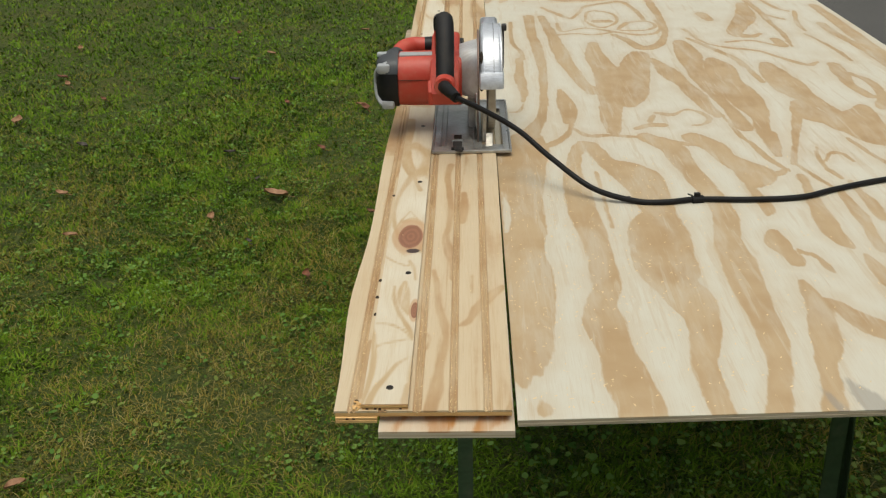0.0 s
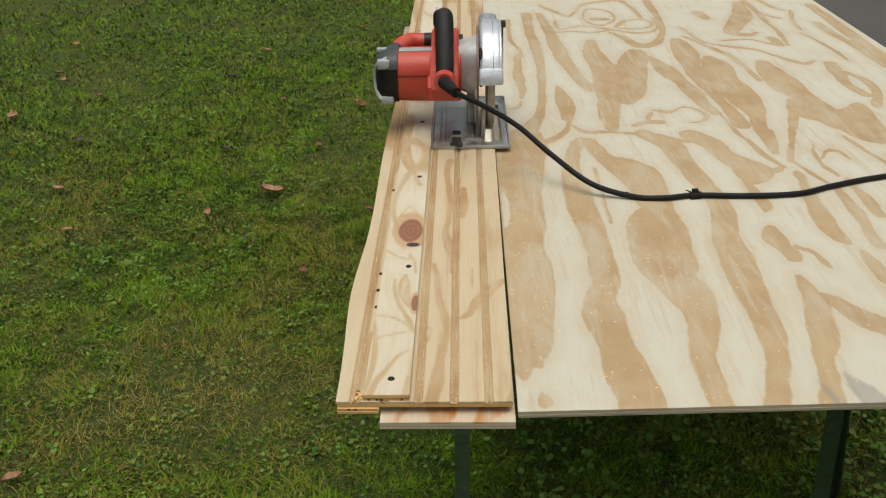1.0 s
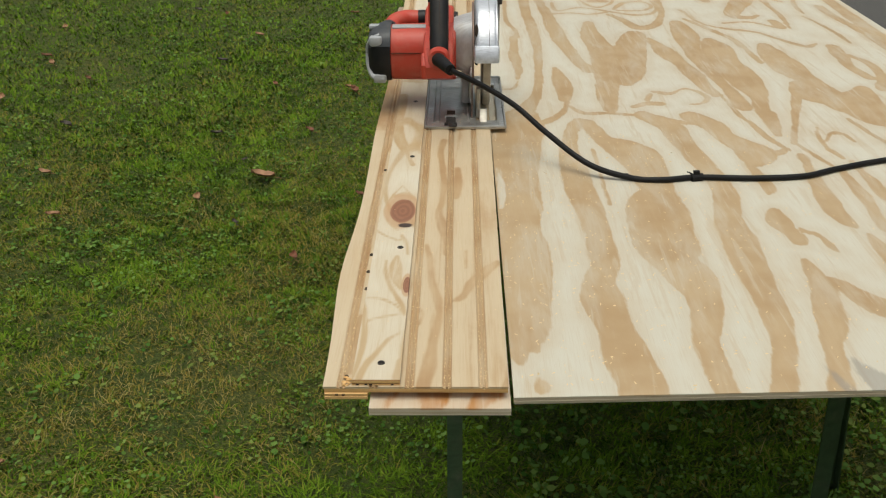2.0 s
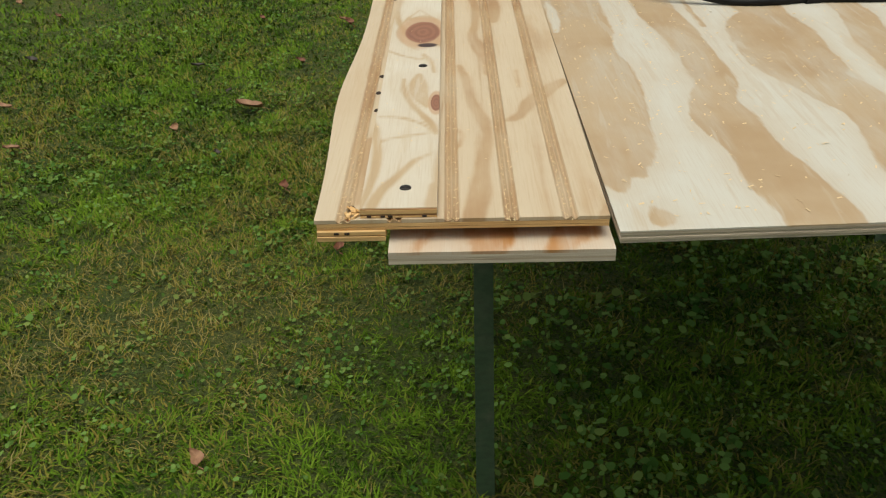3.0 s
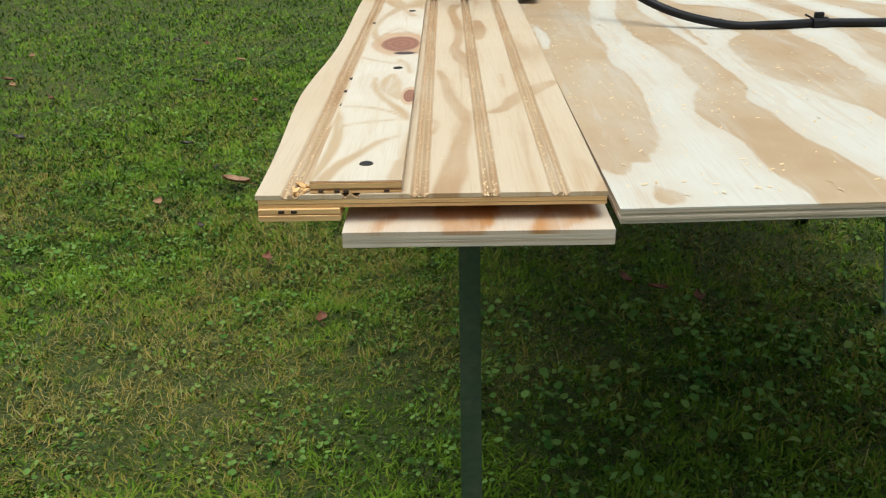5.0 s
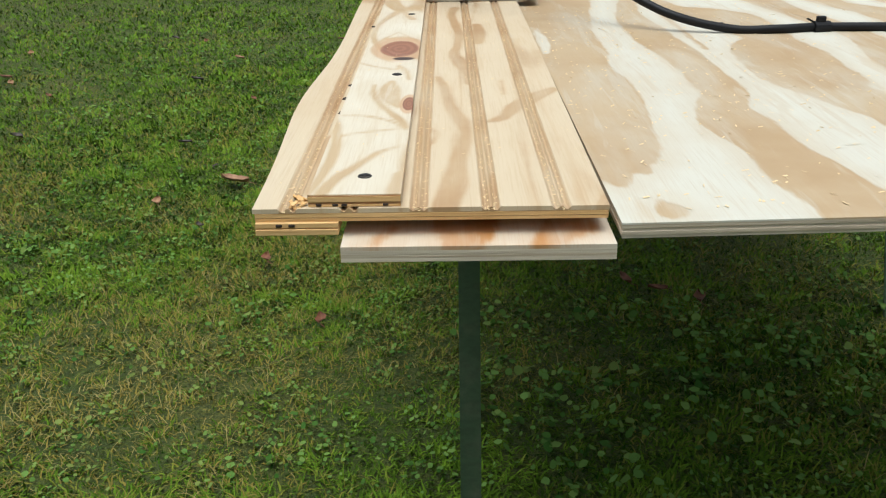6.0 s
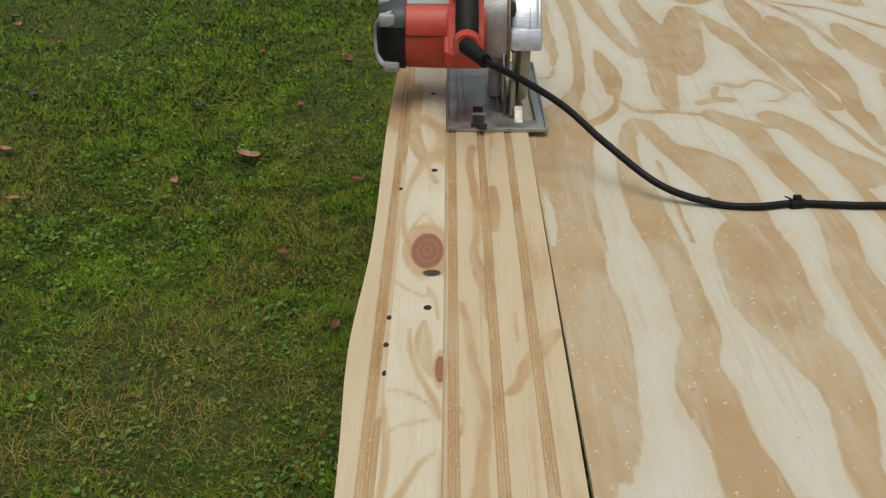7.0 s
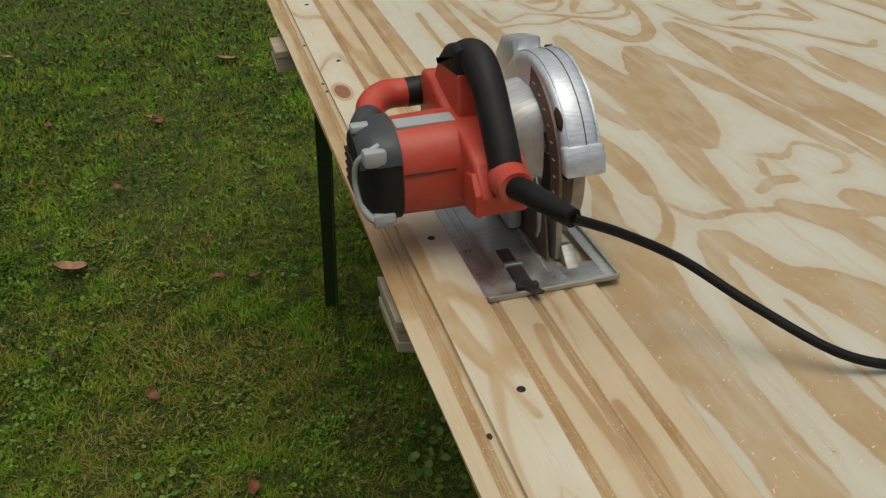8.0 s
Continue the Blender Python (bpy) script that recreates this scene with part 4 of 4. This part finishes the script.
def sawhorse(label, y, skew, x0, x1, legs):
    """y: where the beam's left end lies; skew: how it runs on to the right; legs: (x, foot's x, foot's y)."""
    h = empty("sawhorse", label, "sawhorse", "sawhorses under the plywood")
    top = 0.8255
    line = lambda x: y + skew * (x - x0)
    for k in range(3):
        bm = box(x0 + 0.002 * (k % 2), x1, -0.045 + 0.0015 * (k % 2), 0.045, top - 0.013 * (k + 1), top - 0.013 * k - 0.0006, 0.0008)
        for v in bm.verts:
            v.co.y += line(v.co.x)
        part("beam_ply", bm, LUMBER, h, "weathered layered timber")
    for x, fx, fy in legs:
        away = 1 if fy > line(x) else -1
        part("leg", angle_leg((x, line(x) + away * 0.02, 0.80), (fx, fy, LAWN - 0.01)), LEG_PAINT, h, "dark green folded steel leg")
    bm = box(min(v[0] for v in legs) - 0.01, max(v[0] for v in legs), -0.05, -0.04, 0.755, 0.785, 0.002)
    for v in bm.verts:
        v.co.y += line(v.co.x)
    part("spreader", bm, LEG_PAINT, h)
    return h


sawhorse("folding steel sawhorse with a timber top", 0.83, -0.33, -0.205, 0.72, ((-0.066, -0.066, 0.575), (0.600, 0.612, 0.50), (-0.060, -0.058, 1.05), (0.600, 0.745, 0.75)))
sawhorse("folding steel sawhorse under the table's far part", 1.715, 0.0, -0.222, 0.96, ((-0.135, -0.135, 2.02), (0.93, 0.93, 2.02), (0.93, 0.93, 1.42)))


# ---- circular saw ----
def build_saw():
    s = empty("circular_saw", "red and black corded circular saw with silver guard", "circular saw", at=(0, 0, 0))
    z0 = GUIDE_TOP + 0.0003
    # base plate with the blade's window
    bm = box(-0.118, -0.026, 0.757, 1.045, z0, z0 + 0.0026, 0.0011)
    box(0.012, 0.027, 0.757, 1.045, z0, z0 + 0.0026, 0.0011, bm)
    box(-0.028, 0.014, 0.757, 0.796, z0 + 0.0001, z0 + 0.0025, 0.0011, bm)
    box(-0.028, 0.014, 1.000, 1.045, z0 + 0.0001, z0 + 0.0025, 0.0011, bm)
    base = part("base_plate", bm, STEEL, s, "worn galvanised steel base plate", True)
    bm = bmesh.new()
    for a, b, c, d in ((-0.1185, -0.1145, 0.759, 1.043), (0.0235, 0.0275, 0.759, 1.043), (-0.116, 0.025, 0.7555, 0.7595), (-0.116, 0.025, 1.0425, 1.0465)):
        box(a, b, c, d, z0, z0 + 0.0062, 0.0018, bm)
    for x in (-0.103, -0.094, -0.040):
        box(x - 0.0022, x + 0.0022, 0.785, 1.02, z0 + 0.002, z0 + 0.0042, 0.0014, bm)
    part("rim", bm, STEEL, base, "rolled edge and pressed ribs", True)
    part("bevel_strap", box(-0.080, -0.063, 0.770, 0.808, z0 + 0.003, z0 + 0.0052, 0.0012), DARK_STEEL, s, "black sliding strap")
    part("slot", box(-0.079, -0.064, 0.818, 0.845, z0 + 0.0024, z0 + 0.0036, 0.0006), VOID, base)
    part("strap_clip", box(-0.0825, -0.0605, 0.806, 0.813, z0 + 0.003, z0 + 0.0075, 0.0015), STEEL, s)
    bm = tube([(-0.0715, 0.772, z0 + 0.007), (-0.070, 0.757, z0 + 0.0075), (-0.064, 0.744, z0 + 0.010)], [0.005, 0.0065, 0.004], 12, 5, 0.45)
    box(-0.083, -0.060, 0.762, 0.770, z0 + 0.002, z0 + 0.0085, 0.0015, bm)
    part("bevel_knob", bm, DARK_STEEL, s, "small black locking tab", True)
    # motor
    cy, cz = 0.876, 0.954
    motor = part("motor_housing", lathe_x([(-0.180, 0.0455), (-0.178, 0.0475), (-0.15, 0.0485), (-0.10, 0.0492), (-0.064, 0.0490), (-0.062, 0.047)], cy, cz, 44, 2.6), RED, s, "scuffed red motor housing", True)
    bm = bmesh.new()
    box(-0.177, -0.116, cy - 0.018, cy + 0.004, cz + 0.0455, cz + 0.0491, 0.001, bm)
    part("top_label", bm, SILVER_PAINT, motor, "pale dusty label")
    part("seam", box(-0.178, -0.125, cy - 0.0497, cy - 0.0455, cz + 0.0100, cz + 0.0107), VOID, motor)
    cap = part("end_cap", lathe_x([(-0.2215, 0.020), (-0.2190, 0.036), (-0.211, 0.0445), (-0.199, 0.0485), (-0.181, 0.0492), (-0.1795, 0.0485)], cy, cz, 44, 2.9), BLACK, s, "black rubber motor end cap", True)
    rim = [(-0.192, cy - 0.0455, cz - 0.038), (-0.210, cy - 0.042, cz - 0.036), (-0.2200, cy - 0.031, cz - 0.022), (-0.2225, cy - 0.024, cz), (-0.2200, cy - 0.027, cz + 0.020), (-0.211, cy - 0.036, cz + 0.033), (-0.198, cy - 0.034, cz + 0.040)]
    bm = tube(rim, [0.0036, 0.0042, 0.0038, 0.0034, 0.0038, 0.0040, 0.0034], 12, 7)
    box(-0.2195, -0.199, cy - 0.004, cy + 0.011, cz + 0.0405, cz + 0.0492, 0.003, bm)
    box(-0.2165, -0.193, cy - 0.0475, cy - 0.030, cz + 0.0215, cz + 0.0390, 0.004, bm)
    box(-0.2110, -0.188, cy - 0.0480, cy - 0.034, cz - 0.0450, cz - 0.0300, 0.003, bm)
    part("cap_trim", bm, SILVER_PAINT, cap, "silver bumper trim", True)
    bm = lathe_x([(-0.2190, 0.0372), (-0.211, 0.0457), (-0.199, 0.0497), (-0.181, 0.0503), (-0.1785, 0.0500)], cy, cz, 44, 2.9)
    bmesh.ops.delete(bm, geom=[v for v in bm.verts if v.co.z < cz + 0.016], context="VERTS")
    part("cap_hood", bm, CHARCOAL, cap, "charcoal upper half of the end cap", True)
    bm = bmesh.new()
    for dz in (-0.018, -0.009, 0.0, 0.009, 0.016):
        box(-0.2235, -0.210, cy - 0.027, cy + 0.027, cz + dz - 0.0017, cz + dz + 0.0017, 0.0006, bm)
    part("vent", bm, VOID, cap)
    # body behind the gear case
    body = prism([(0.778, 0.934), (0.80, 0.926), (0.97, 0.912), (0.995, 0.93), (1.000, 0.985), (0.985, 1.012), (0.95, 1.016), (0.90, 1.004), (0.83, 0.997), (0.79, 0.984), (0.772, 0.955)], -0.119, -0.066, 0.006, None, 3)
    body = part("handle_body", body, RED, s, "red plastic handle body", True)
    part("rear_rib", prism([(0.776, 0.934), (0.81, 0.928), (0.81, 0.968), (0.788, 0.976), (0.774, 0.958)], -0.123, -0.112, 0.004), RED, body, "", True)
    bm = prism([(0.862, 0.985), (0.988, 0.962), (0.984, 0.978), (0.944, 1.032), (0.900, 1.050), (0.862, 1.046)], -0.1115, -0.078, 0.004, None, 3)
    part("front_web", bm, RED, body, "red web under the front of the grip", True)
    # main handle
    path = [(-0.0945, 0.932, 1.034), (-0.0940, 0.910, 1.046), (-0.093, 0.884, 1.057), (-0.092, 0.858, 1.060), (-0.091, 0.834, 1.047), (-0.091, 0.810, 1.022), (-0.091, 0.789, 0.997), (-0.091, 0.774, 0.975), (-0.091, 0.767, 0.960)]
    radii = [0.0110, 0.0150, 0.0166, 0.0168, 0.0166, 0.0164, 0.0162, 0.0160, 0.015]
    handle = part("handle", tube(path, radii, 22, 8, 1.06), BLACK, s, "black rubber grip", True)
    part("moulding_line", tube([(x + 0.0005, y - 0.71 * (r + 0.0003), z + 0.71 * (r + 0.0003)) for (x, y, z), r in zip(path[3:8], radii[3:8])], [0.0008] * 5, 6, 6), VOID, handle)
    part("grip_nose", prism([(0.862, 1.040), (0.944, 1.029), (0.950, 1.036), (0.915, 1.062), (0.885, 1.072), (0.862, 1.072)], -0.1125, -0.0775, 0.010, None, 4), BLACK, handle, "", True)
    row = spline(path, 8)
    for u in (0.60, 0.74):
        i = int(u * (len(row) - 1))
        d = Vector(row[i + 1] - row[i - 1]).normalized()
        one = bmesh.new()
        bmesh.ops.create_cone(one, cap_ends=True, segments=22, radius1=0.0168, radius2=0.0168, depth=0.0007)
        bmesh.ops.transform(one, matrix=Matrix.Translation(Vector(row[i])) @ d.to_track_quat("Z", "Y").to_matrix().to_4x4(), verts=one.verts)
        part("grip_line", one, VOID, handle)
    bm = tube([(-0.091, 0.776, 0.974), (-0.0915, 0.760, 0.975), (-0.092, 0.744, 0.976)], [0.0185, 0.0190, 0.0165], 22, 3)
    part("cord_collar", bm, RED, s, "round red cord collar", True)
    bm = tube([(-0.190, 0.938, 0.975), (-0.179, 0.972, 0.983), (-0.159, 0.992, 0.985), (-0.134, 0.995, 0.984)], [0.0150, 0.0162, 0.0165, 0.0160], 18, 8)
    part("front_handle", bm, RED, s, "red front handle", True)
    bm = tube([(-0.135, 0.995, 0.984), (-0.110, 0.995, 0.984), (-0.060, 0.990, 0.982)], [0.0166, 0.0166, 0.0160], 18, 6)
    part("front_grip", bm, BLACK, s, "black rubber front grip", True)
    bm = tube([(-0.198, 0.886, 0.976), (-0.197, 0.915, 0.978), (-0.188, 0.946, 0.979)], [0.0170, 0.0185, 0.0165], 16, 6)
    part("handle_mount", bm, CHARCOAL, s, "charcoal handle mount", True)
    # gear case and guards
    bm = lathe_x([(-0.066, 0.043), (-0.052, 0.047), (-0.040, 0.050), (-0.030, 0.052)], 0.888, 0.966, 36, 3.6)
    box(-0.052, -0.034, 0.88, 0.96, z0 + 0.003, 0.93, 0.006, bm)
    case = part("gear_case", bm, CAST, s, "dusty cast aluminium gear case", True)
    for y, z in ((0.845, 0.985), (0.935, 0.99), (0.86, 0.925)):
        one = bmesh.new()
        bmesh.ops.create_cone(one, cap_ends=True, segments=10, radius1=0.004, radius2=0.004, depth=0.007)
        bmesh.ops.transform(one, matrix=pose(-0.0655, y, z, 0, 90, 0), verts=one.verts)
        part("case_screw", one, DARK_STEEL, case)
    gy, gz, gr = 0.886, 0.945, 0.104
    arc = [(gy + gr * math.cos(radians(a)), gz + gr * math.sin(radians(a))) for a in range(0, 171, 5)]
    upper = part("upper_guard", prism(arc, -0.029, 0.013, 0.010, None, 4), GUARD, s, "silver cast upper blade guard", True)
    part("guard_seam", prism([(gy + (gr + 0.0006) * math.cos(radians(a)), gz + (gr + 0.0006) * math.sin(radians(a))) for a in range(4, 170, 4)], -0.0042, -0.0034), DARK_STEEL, upper)
    part("guard_skirt", prism([(gy - 0.108, gz + 0.015), (gy - 0.107, gz + 0.030), (gy - 0.099, gz + 0.042), (gy - 0.080, gz + 0.042), (gy - 0.080, gz + 0.015)], -0.0300, 0.0138, 0.004, None, 3), GUARD, upper, "", True)
    for a, half in ((150, 0.010), (122, 0.007)):
        c, n = math.cos(radians(a)), math.sin(radians(a))
        one = box(-0.0306, -0.0292, -half, half, -0.004, 0.004, 0.0005)
        bmesh.ops.transform(one, matrix=pose(0, gy + 0.066 * c, gz + 0.066 * n, a - 90, 0, 0), verts=one.verts)
        part("guard_slot", one, VOID, upper)
    for x in (-0.0215, 0.0095):
        part("guard_ridge", prism([(gy + (gr + 0.0008) * math.cos(radians(a)), gz + (gr + 0.0008) * math.sin(radians(a))) for a in range(60, 172, 4)], x - 0.0012, x + 0.0012, 0.0004), GUARD, upper)
    for a, long in ((171, 0.007), (140, 0.013)):
        one = lathe_x([(-0.0030, 0.6), (0.0, 1.0), (0.0030, 0.6)], 0, 0, 16)
        c, n = math.cos(radians(a)), math.sin(radians(a))
        bmesh.ops.transform(one, matrix=pose(-0.0262, gy + (gr - 0.004) * c, gz + (gr - 0.004) * n, a - 90, 0, 0) @ Matrix.Diagonal((1.0, long, 0.0052, 1.0)), verts=one.verts)
        part("guard_hole", one, VOID, upper, "", True)
    part("blade_cover", prism([(0.806, z0 + 0.003), (0.915, z0 + 0.003), (0.925, 0.935), (0.850, 0.935), (0.818, 0.902)], -0.0345, -0.0318, 0.0006), SCALE, s, "brown steel inner cover")
    bm = prism([(0.930, 1.000), (0.998, 0.995), (1.003, 1.018), (0.985, 1.040), (0.940, 1.050)], -0.027, 0.006, 0.007, None, 3)
    part("dust_spout", bm, GUARD, upper, "", True)
    arc = [(gy + 0.1015 * math.cos(radians(a)), gz + 0.1015 * math.sin(radians(a))) for a in range(100, 200, 5)] + [(gy + 0.078 * math.cos(radians(a)), gz + 0.078 * math.sin(radians(a))) for a in range(195, 95, -5)]
    part("depth_scale", prism(arc, -0.0335, -0.0300, 0.0006), SCALE, upper, "brown depth scale with tick marks")
    for a in range(108, 196, 11):
        c, n = math.cos(radians(a)), math.sin(radians(a))
        part("tick", box(-0.0342, -0.0334, gy + 0.089 * c - 0.003, gy + 0.089 * c + 0.003, gz + 0.089 * n - 0.0005, gz + 0.089 * n + 0.0005), SILVER_PAINT, upper)
    arc = [(gy + 0.0925 * math.cos(radians(a)), gz + 0.0925 * math.sin(radians(a))) for a in range(168, 366, 6)]
    arc = [(y, max(z, z0 - 0.0055)) for y, z in arc]
    part("lower_guard", prism(arc, -0.015, -0.0005, 0.003), OLIVE, s, "dull retracting lower blade guard", True)
    bm = tube([(-0.034, 0.862, 0.955), (-0.035, 0.835, 0.920), (-0.035, 0.828, 0.885), (-0.033, 0.838, 0.865)], [0.0035, 0.0035, 0.0035, 0.003], 10, 6)
    part("depth_bracket", bm, STEEL, s, "bright bent depth bracket", True)
    part("riving_bracket", box(-0.026, -0.018, 0.806, 0.842, z0 + 0.002, 0.905, 0.003), OLIVE, s, "", True)
    part("bracket_foot", prism([(0.786, z0 + 0.002), (0.815, z0 + 0.002), (0.812, z0 + 0.020), (0.806, z0 + 0.020)], -0.020, -0.006, 0.002), OLIVE, s, "", True)
    bm = box(0.0145, 0.0195, 0.944, 0.954, 0.950, 1.030, 0.0015)
    box(0.0145, 0.024, 0.942, 0.956, 1.022, 1.034, 0.002, bm)
    part("depth_lever", bm, DARK_STEEL, s, "black depth lever", True)


build_saw()


# ---- power cord ----
def build_cord():
    c = empty("power_cord", "black rubber power cord with a cable tie", "power cord")
    bm = tube([(-0.092, 0.750, 0.976), (-0.086, 0.715, 0.982), (-0.070, 0.666, 0.983)], [0.0118, 0.0108, 0.0088], 16, 7)
    part("strain_relief", bm, CORD, c, "tapered rubber sleeve", True)
    r = 0.0047
    pts = [(-0.070, 0.666, 0.983), (-0.020, 0.668, 0.957), (0.034, 0.658, 0.926), (0.085, 0.617, 0.893), (0.148, 0.567, 0.860), (0.215, 0.547, SHEET_TOP + r), (0.264, 0.541, SHEET_TOP + r), (0.316, 0.550, SHEET_TOP + r), (0.400, 0.546, SHEET_TOP + r), (0.482, 0.553, SHEET_TOP + r), (0.546, 0.582, SHEET_TOP + r), (0.640, 0.618, SHEET_TOP + r), (0.80, 0.66, SHEET_TOP + r), (0.955, 0.67, SHEET_TOP + r), (0.992, 0.67, SHEET_TOP - 0.03), (0.997, 0.67, 0.5), (1.01, 0.68, 0.06), (1.2, 0.8, LAWN + 0.012), (1.7, 1.4, LAWN + 0.012)]
    part("cord", tube(pts, [r] * len(pts), 12, 9), CORD, c, "", True)
    bm = tube([(0.306, 0.5475, SHEET_TOP + r), (0.324, 0.5505, SHEET_TOP + r)], [0.0066, 0.0066], 14, 3)
    box(0.309, 0.319, 0.546, 0.552, SHEET_TOP + 0.008, SHEET_TOP + 0.0165, 0.0012, bm)
    one = box(-0.005, 0.005, -0.0018, 0.0018, -0.0008, 0.0008, 0.0003)
    merge(bm, one, pose(0.304, 0.552, SHEET_TOP + 0.0115, 0, 25, 20))
    part("cable_tie", bm, CORD, c, "taped cable tie")
    bm = box(-0.0035, 0.0035, -0.002, 0.002, -0.001, 0.002, 0.0006)
    o = part("tape_end", bm, CORD, c)
    o.location = (0.205, 0.551, SHEET_TOP + 0.0088)


build_cord()


# ---- sawdust ----
def build_chips():
    rng = np.random.default_rng(11)
    verts, faces = [], []

    def flake(x, y, z, size):
        a, k = rng.uniform(0, np.pi), len(verts)
        l, w = size * rng.uniform(0.5, 1.6), size * rng.uniform(0.2, 0.5)
        c, s, h = math.cos(a), math.sin(a), size * rng.uniform(0.15, 0.6)
        for u, v, dz in ((-l, -w, 0.0), (l, -w, h * rng.random()), (l, w, h), (-l, w, h * 0.5)):
            verts.append((x + u * c - v * s, y + u * s + v * c, z + 0.0004 + dz))
        faces.append((k, k + 1, k + 2, k + 3))

    for _ in range(800):
        x, y = abs(rng.normal(0.14, 0.22)) + 0.004, rng.uniform(0.01, 0.75)
        if x < 0.9:
            flake(x, y, SHEET_TOP, 0.0015)
    for _ in range(1300):
        g = GROOVES[int(rng.choice([0, 2, 3, 4]))]
        flake(g + rng.normal(0, 0.0022), rng.uniform(0.008, 0.75) ** 1.3, GUIDE_TOP - 0.0012, 0.0008)
    for _ in range(180):
        x = rng.uniform(-0.195, -0.006)
        flake(x, rng.uniform(0.02, 0.9), 0.8544 if -0.168 < x < -0.121 else GUIDE_TOP, 0.0008)
    for _ in range(120):
        flake(rng.uniform(-0.115, -0.03), rng.uniform(0.77, 0.85), GUIDE_TOP + 0.0030, 0.0008)
    me = bpy.data.meshes.new("sawdust")
    me.from_pydata(verts, [], faces)
    me.materials.append(CHIPS)
    tagged(new("sawdust", me), "scattered pale sawdust flakes on the boards", "sawdust", kind="stuff")


build_chips()


# ---- fallen leaves ----
def leaf_mesh(seed, length, width, curl):
    rng = random.Random(seed)
    bm = bmesh.new()
    rows = []
    n = 9
    for i in range(n + 1):
        u = i / n
        w = width * math.sin(math.pi * u ** 0.8) ** 0.8 + 0.0006
        jag = 1 + rng.uniform(-0.16, 0.16)
        mid = 0.004 * math.sin(u * 5 + seed)
        row = []
        for k in (-1, -0.5, 0, 0.5, 1):
            z = curl * width * k * k + 0.10 * length * (u - 0.5) ** 2 + (0.002 if k == 0 else 0) * 0
            row.append(bm.verts.new((mid + k * w * jag, (u - 0.5) * length, z + rng.uniform(0, 0.0018))))
        rows.append(row)
    for a, b in zip(rows, rows[1:]):
        for k in range(4):
            bm.faces.new((a[k], a[k + 1], b[k + 1], b[k]))
    tube([(0, -0.5 * length, 0.03 * length), (0.004, -0.62 * length, 0.02 * length), (0.010, -0.78 * length, 0.0)], [0.0011, 0.0010, 0.0008], 5, 3, 1.0, bm)
    return bm


def fallen_leaf(x, y, size, turn, mat, label, tilt=8):
    o = part("fallen_leaf", leaf_mesh(int(abs(x * 977 + y * 331)), size, size * 0.27, 0.55), mat, smooth=True)
    o.matrix_world = pose(x, y, LAWN + 0.024, tilt, tilt * 0.6, turn)
    tagged(o, label, "leaf", "fallen leaves on the lawn")


TAN, ROSE, BROWN = "curled tan dead leaf lying on the lawn", "small reddish dead leaf lying in the grass", "dark shrivelled dead leaf lying in the grass"
for x, y, size, turn in ((-0.80, 2.39, 0.095, 84), (-0.565, 0.664, 0.042, 30), (-1.0, 2.2, 0.05, 20), (-0.573, 3.435, 0.06, 70), (-2.21, 3.30, 0.075, 10), (-0.254, 4.02, 0.085, 75), (-1.47, 2.06, 0.05, 100), (-2.19, 3.87, 0.06, 40), (-1.65, 2.43, 0.055, 80), (-1.10, 0.78, 0.05, 140), (-2.4, 4.6, 0.06, 20), (-1.2, 4.4, 0.06, 60), (-0.7, 4.9, 0.06, 120)):
    fallen_leaf(x, y, size, turn, LEAF_TAN, TAN)
for x, y, size, turn in ((-0.58, 1.76, 0.042, 15), (-0.41, 2.22, 0.045, 65), (-0.318, 2.19, 0.04, 100), (-0.394, 1.405, 0.042, 10), (-0.69, 2.87, 0.05, 50), (-0.555, 3.40, 0.07, 30), (-2.27, 4.0, 0.06, 80), (0.343, 1.60, 0.05, 30), (0.502, 1.493, 0.05, 0), (-1.9, 3.6, 0.045, 60), (-1.5, 4.9, 0.05, 20), (0.414, 1.54, 0.05, 100), (-0.95, 3.5, 0.045, 45)):
    fallen_leaf(x, y, size, turn, LEAF_RED, ROSE)
for x, y, size, turn in ((-1.763, 2.95, 0.06, 75), (-1.08, 2.84, 0.05, 110), (-0.82, 2.0, 0.03, 20), (-1.3, 3.9, 0.06, 80), (-1.7, 5.0, 0.06, 60), (-0.9, 2.55, 0.028, 0)):
    fallen_leaf(x, y, size, turn, LEAF_DARK, BROWN)
for x, y, length, turn in ((-0.548, 1.222, 0.085, -4), (-0.363, 1.273, 0.06, 80), (-0.95, 1.35, 0.06, 25), (-0.72, 1.05, 0.06, 12), (-0.33, 1.55, 0.05, 95)):
    bm = tube([(-0.004, -length / 2, 0.004), (0.003, -length * 0.1, 0.010), (-0.001, length / 2, 0.006)], [0.0012, 0.0016, 0.0009], 6, 5)
    o = part("dry_stalk", bm, STRAW, smooth=True)
    o.matrix_world = pose(x, y, LAWN + 0.026, 0, 0, turn)
    tagged(o, "bleached dry grass stalk lying on the lawn", "stalk", "dry stalks on the lawn")
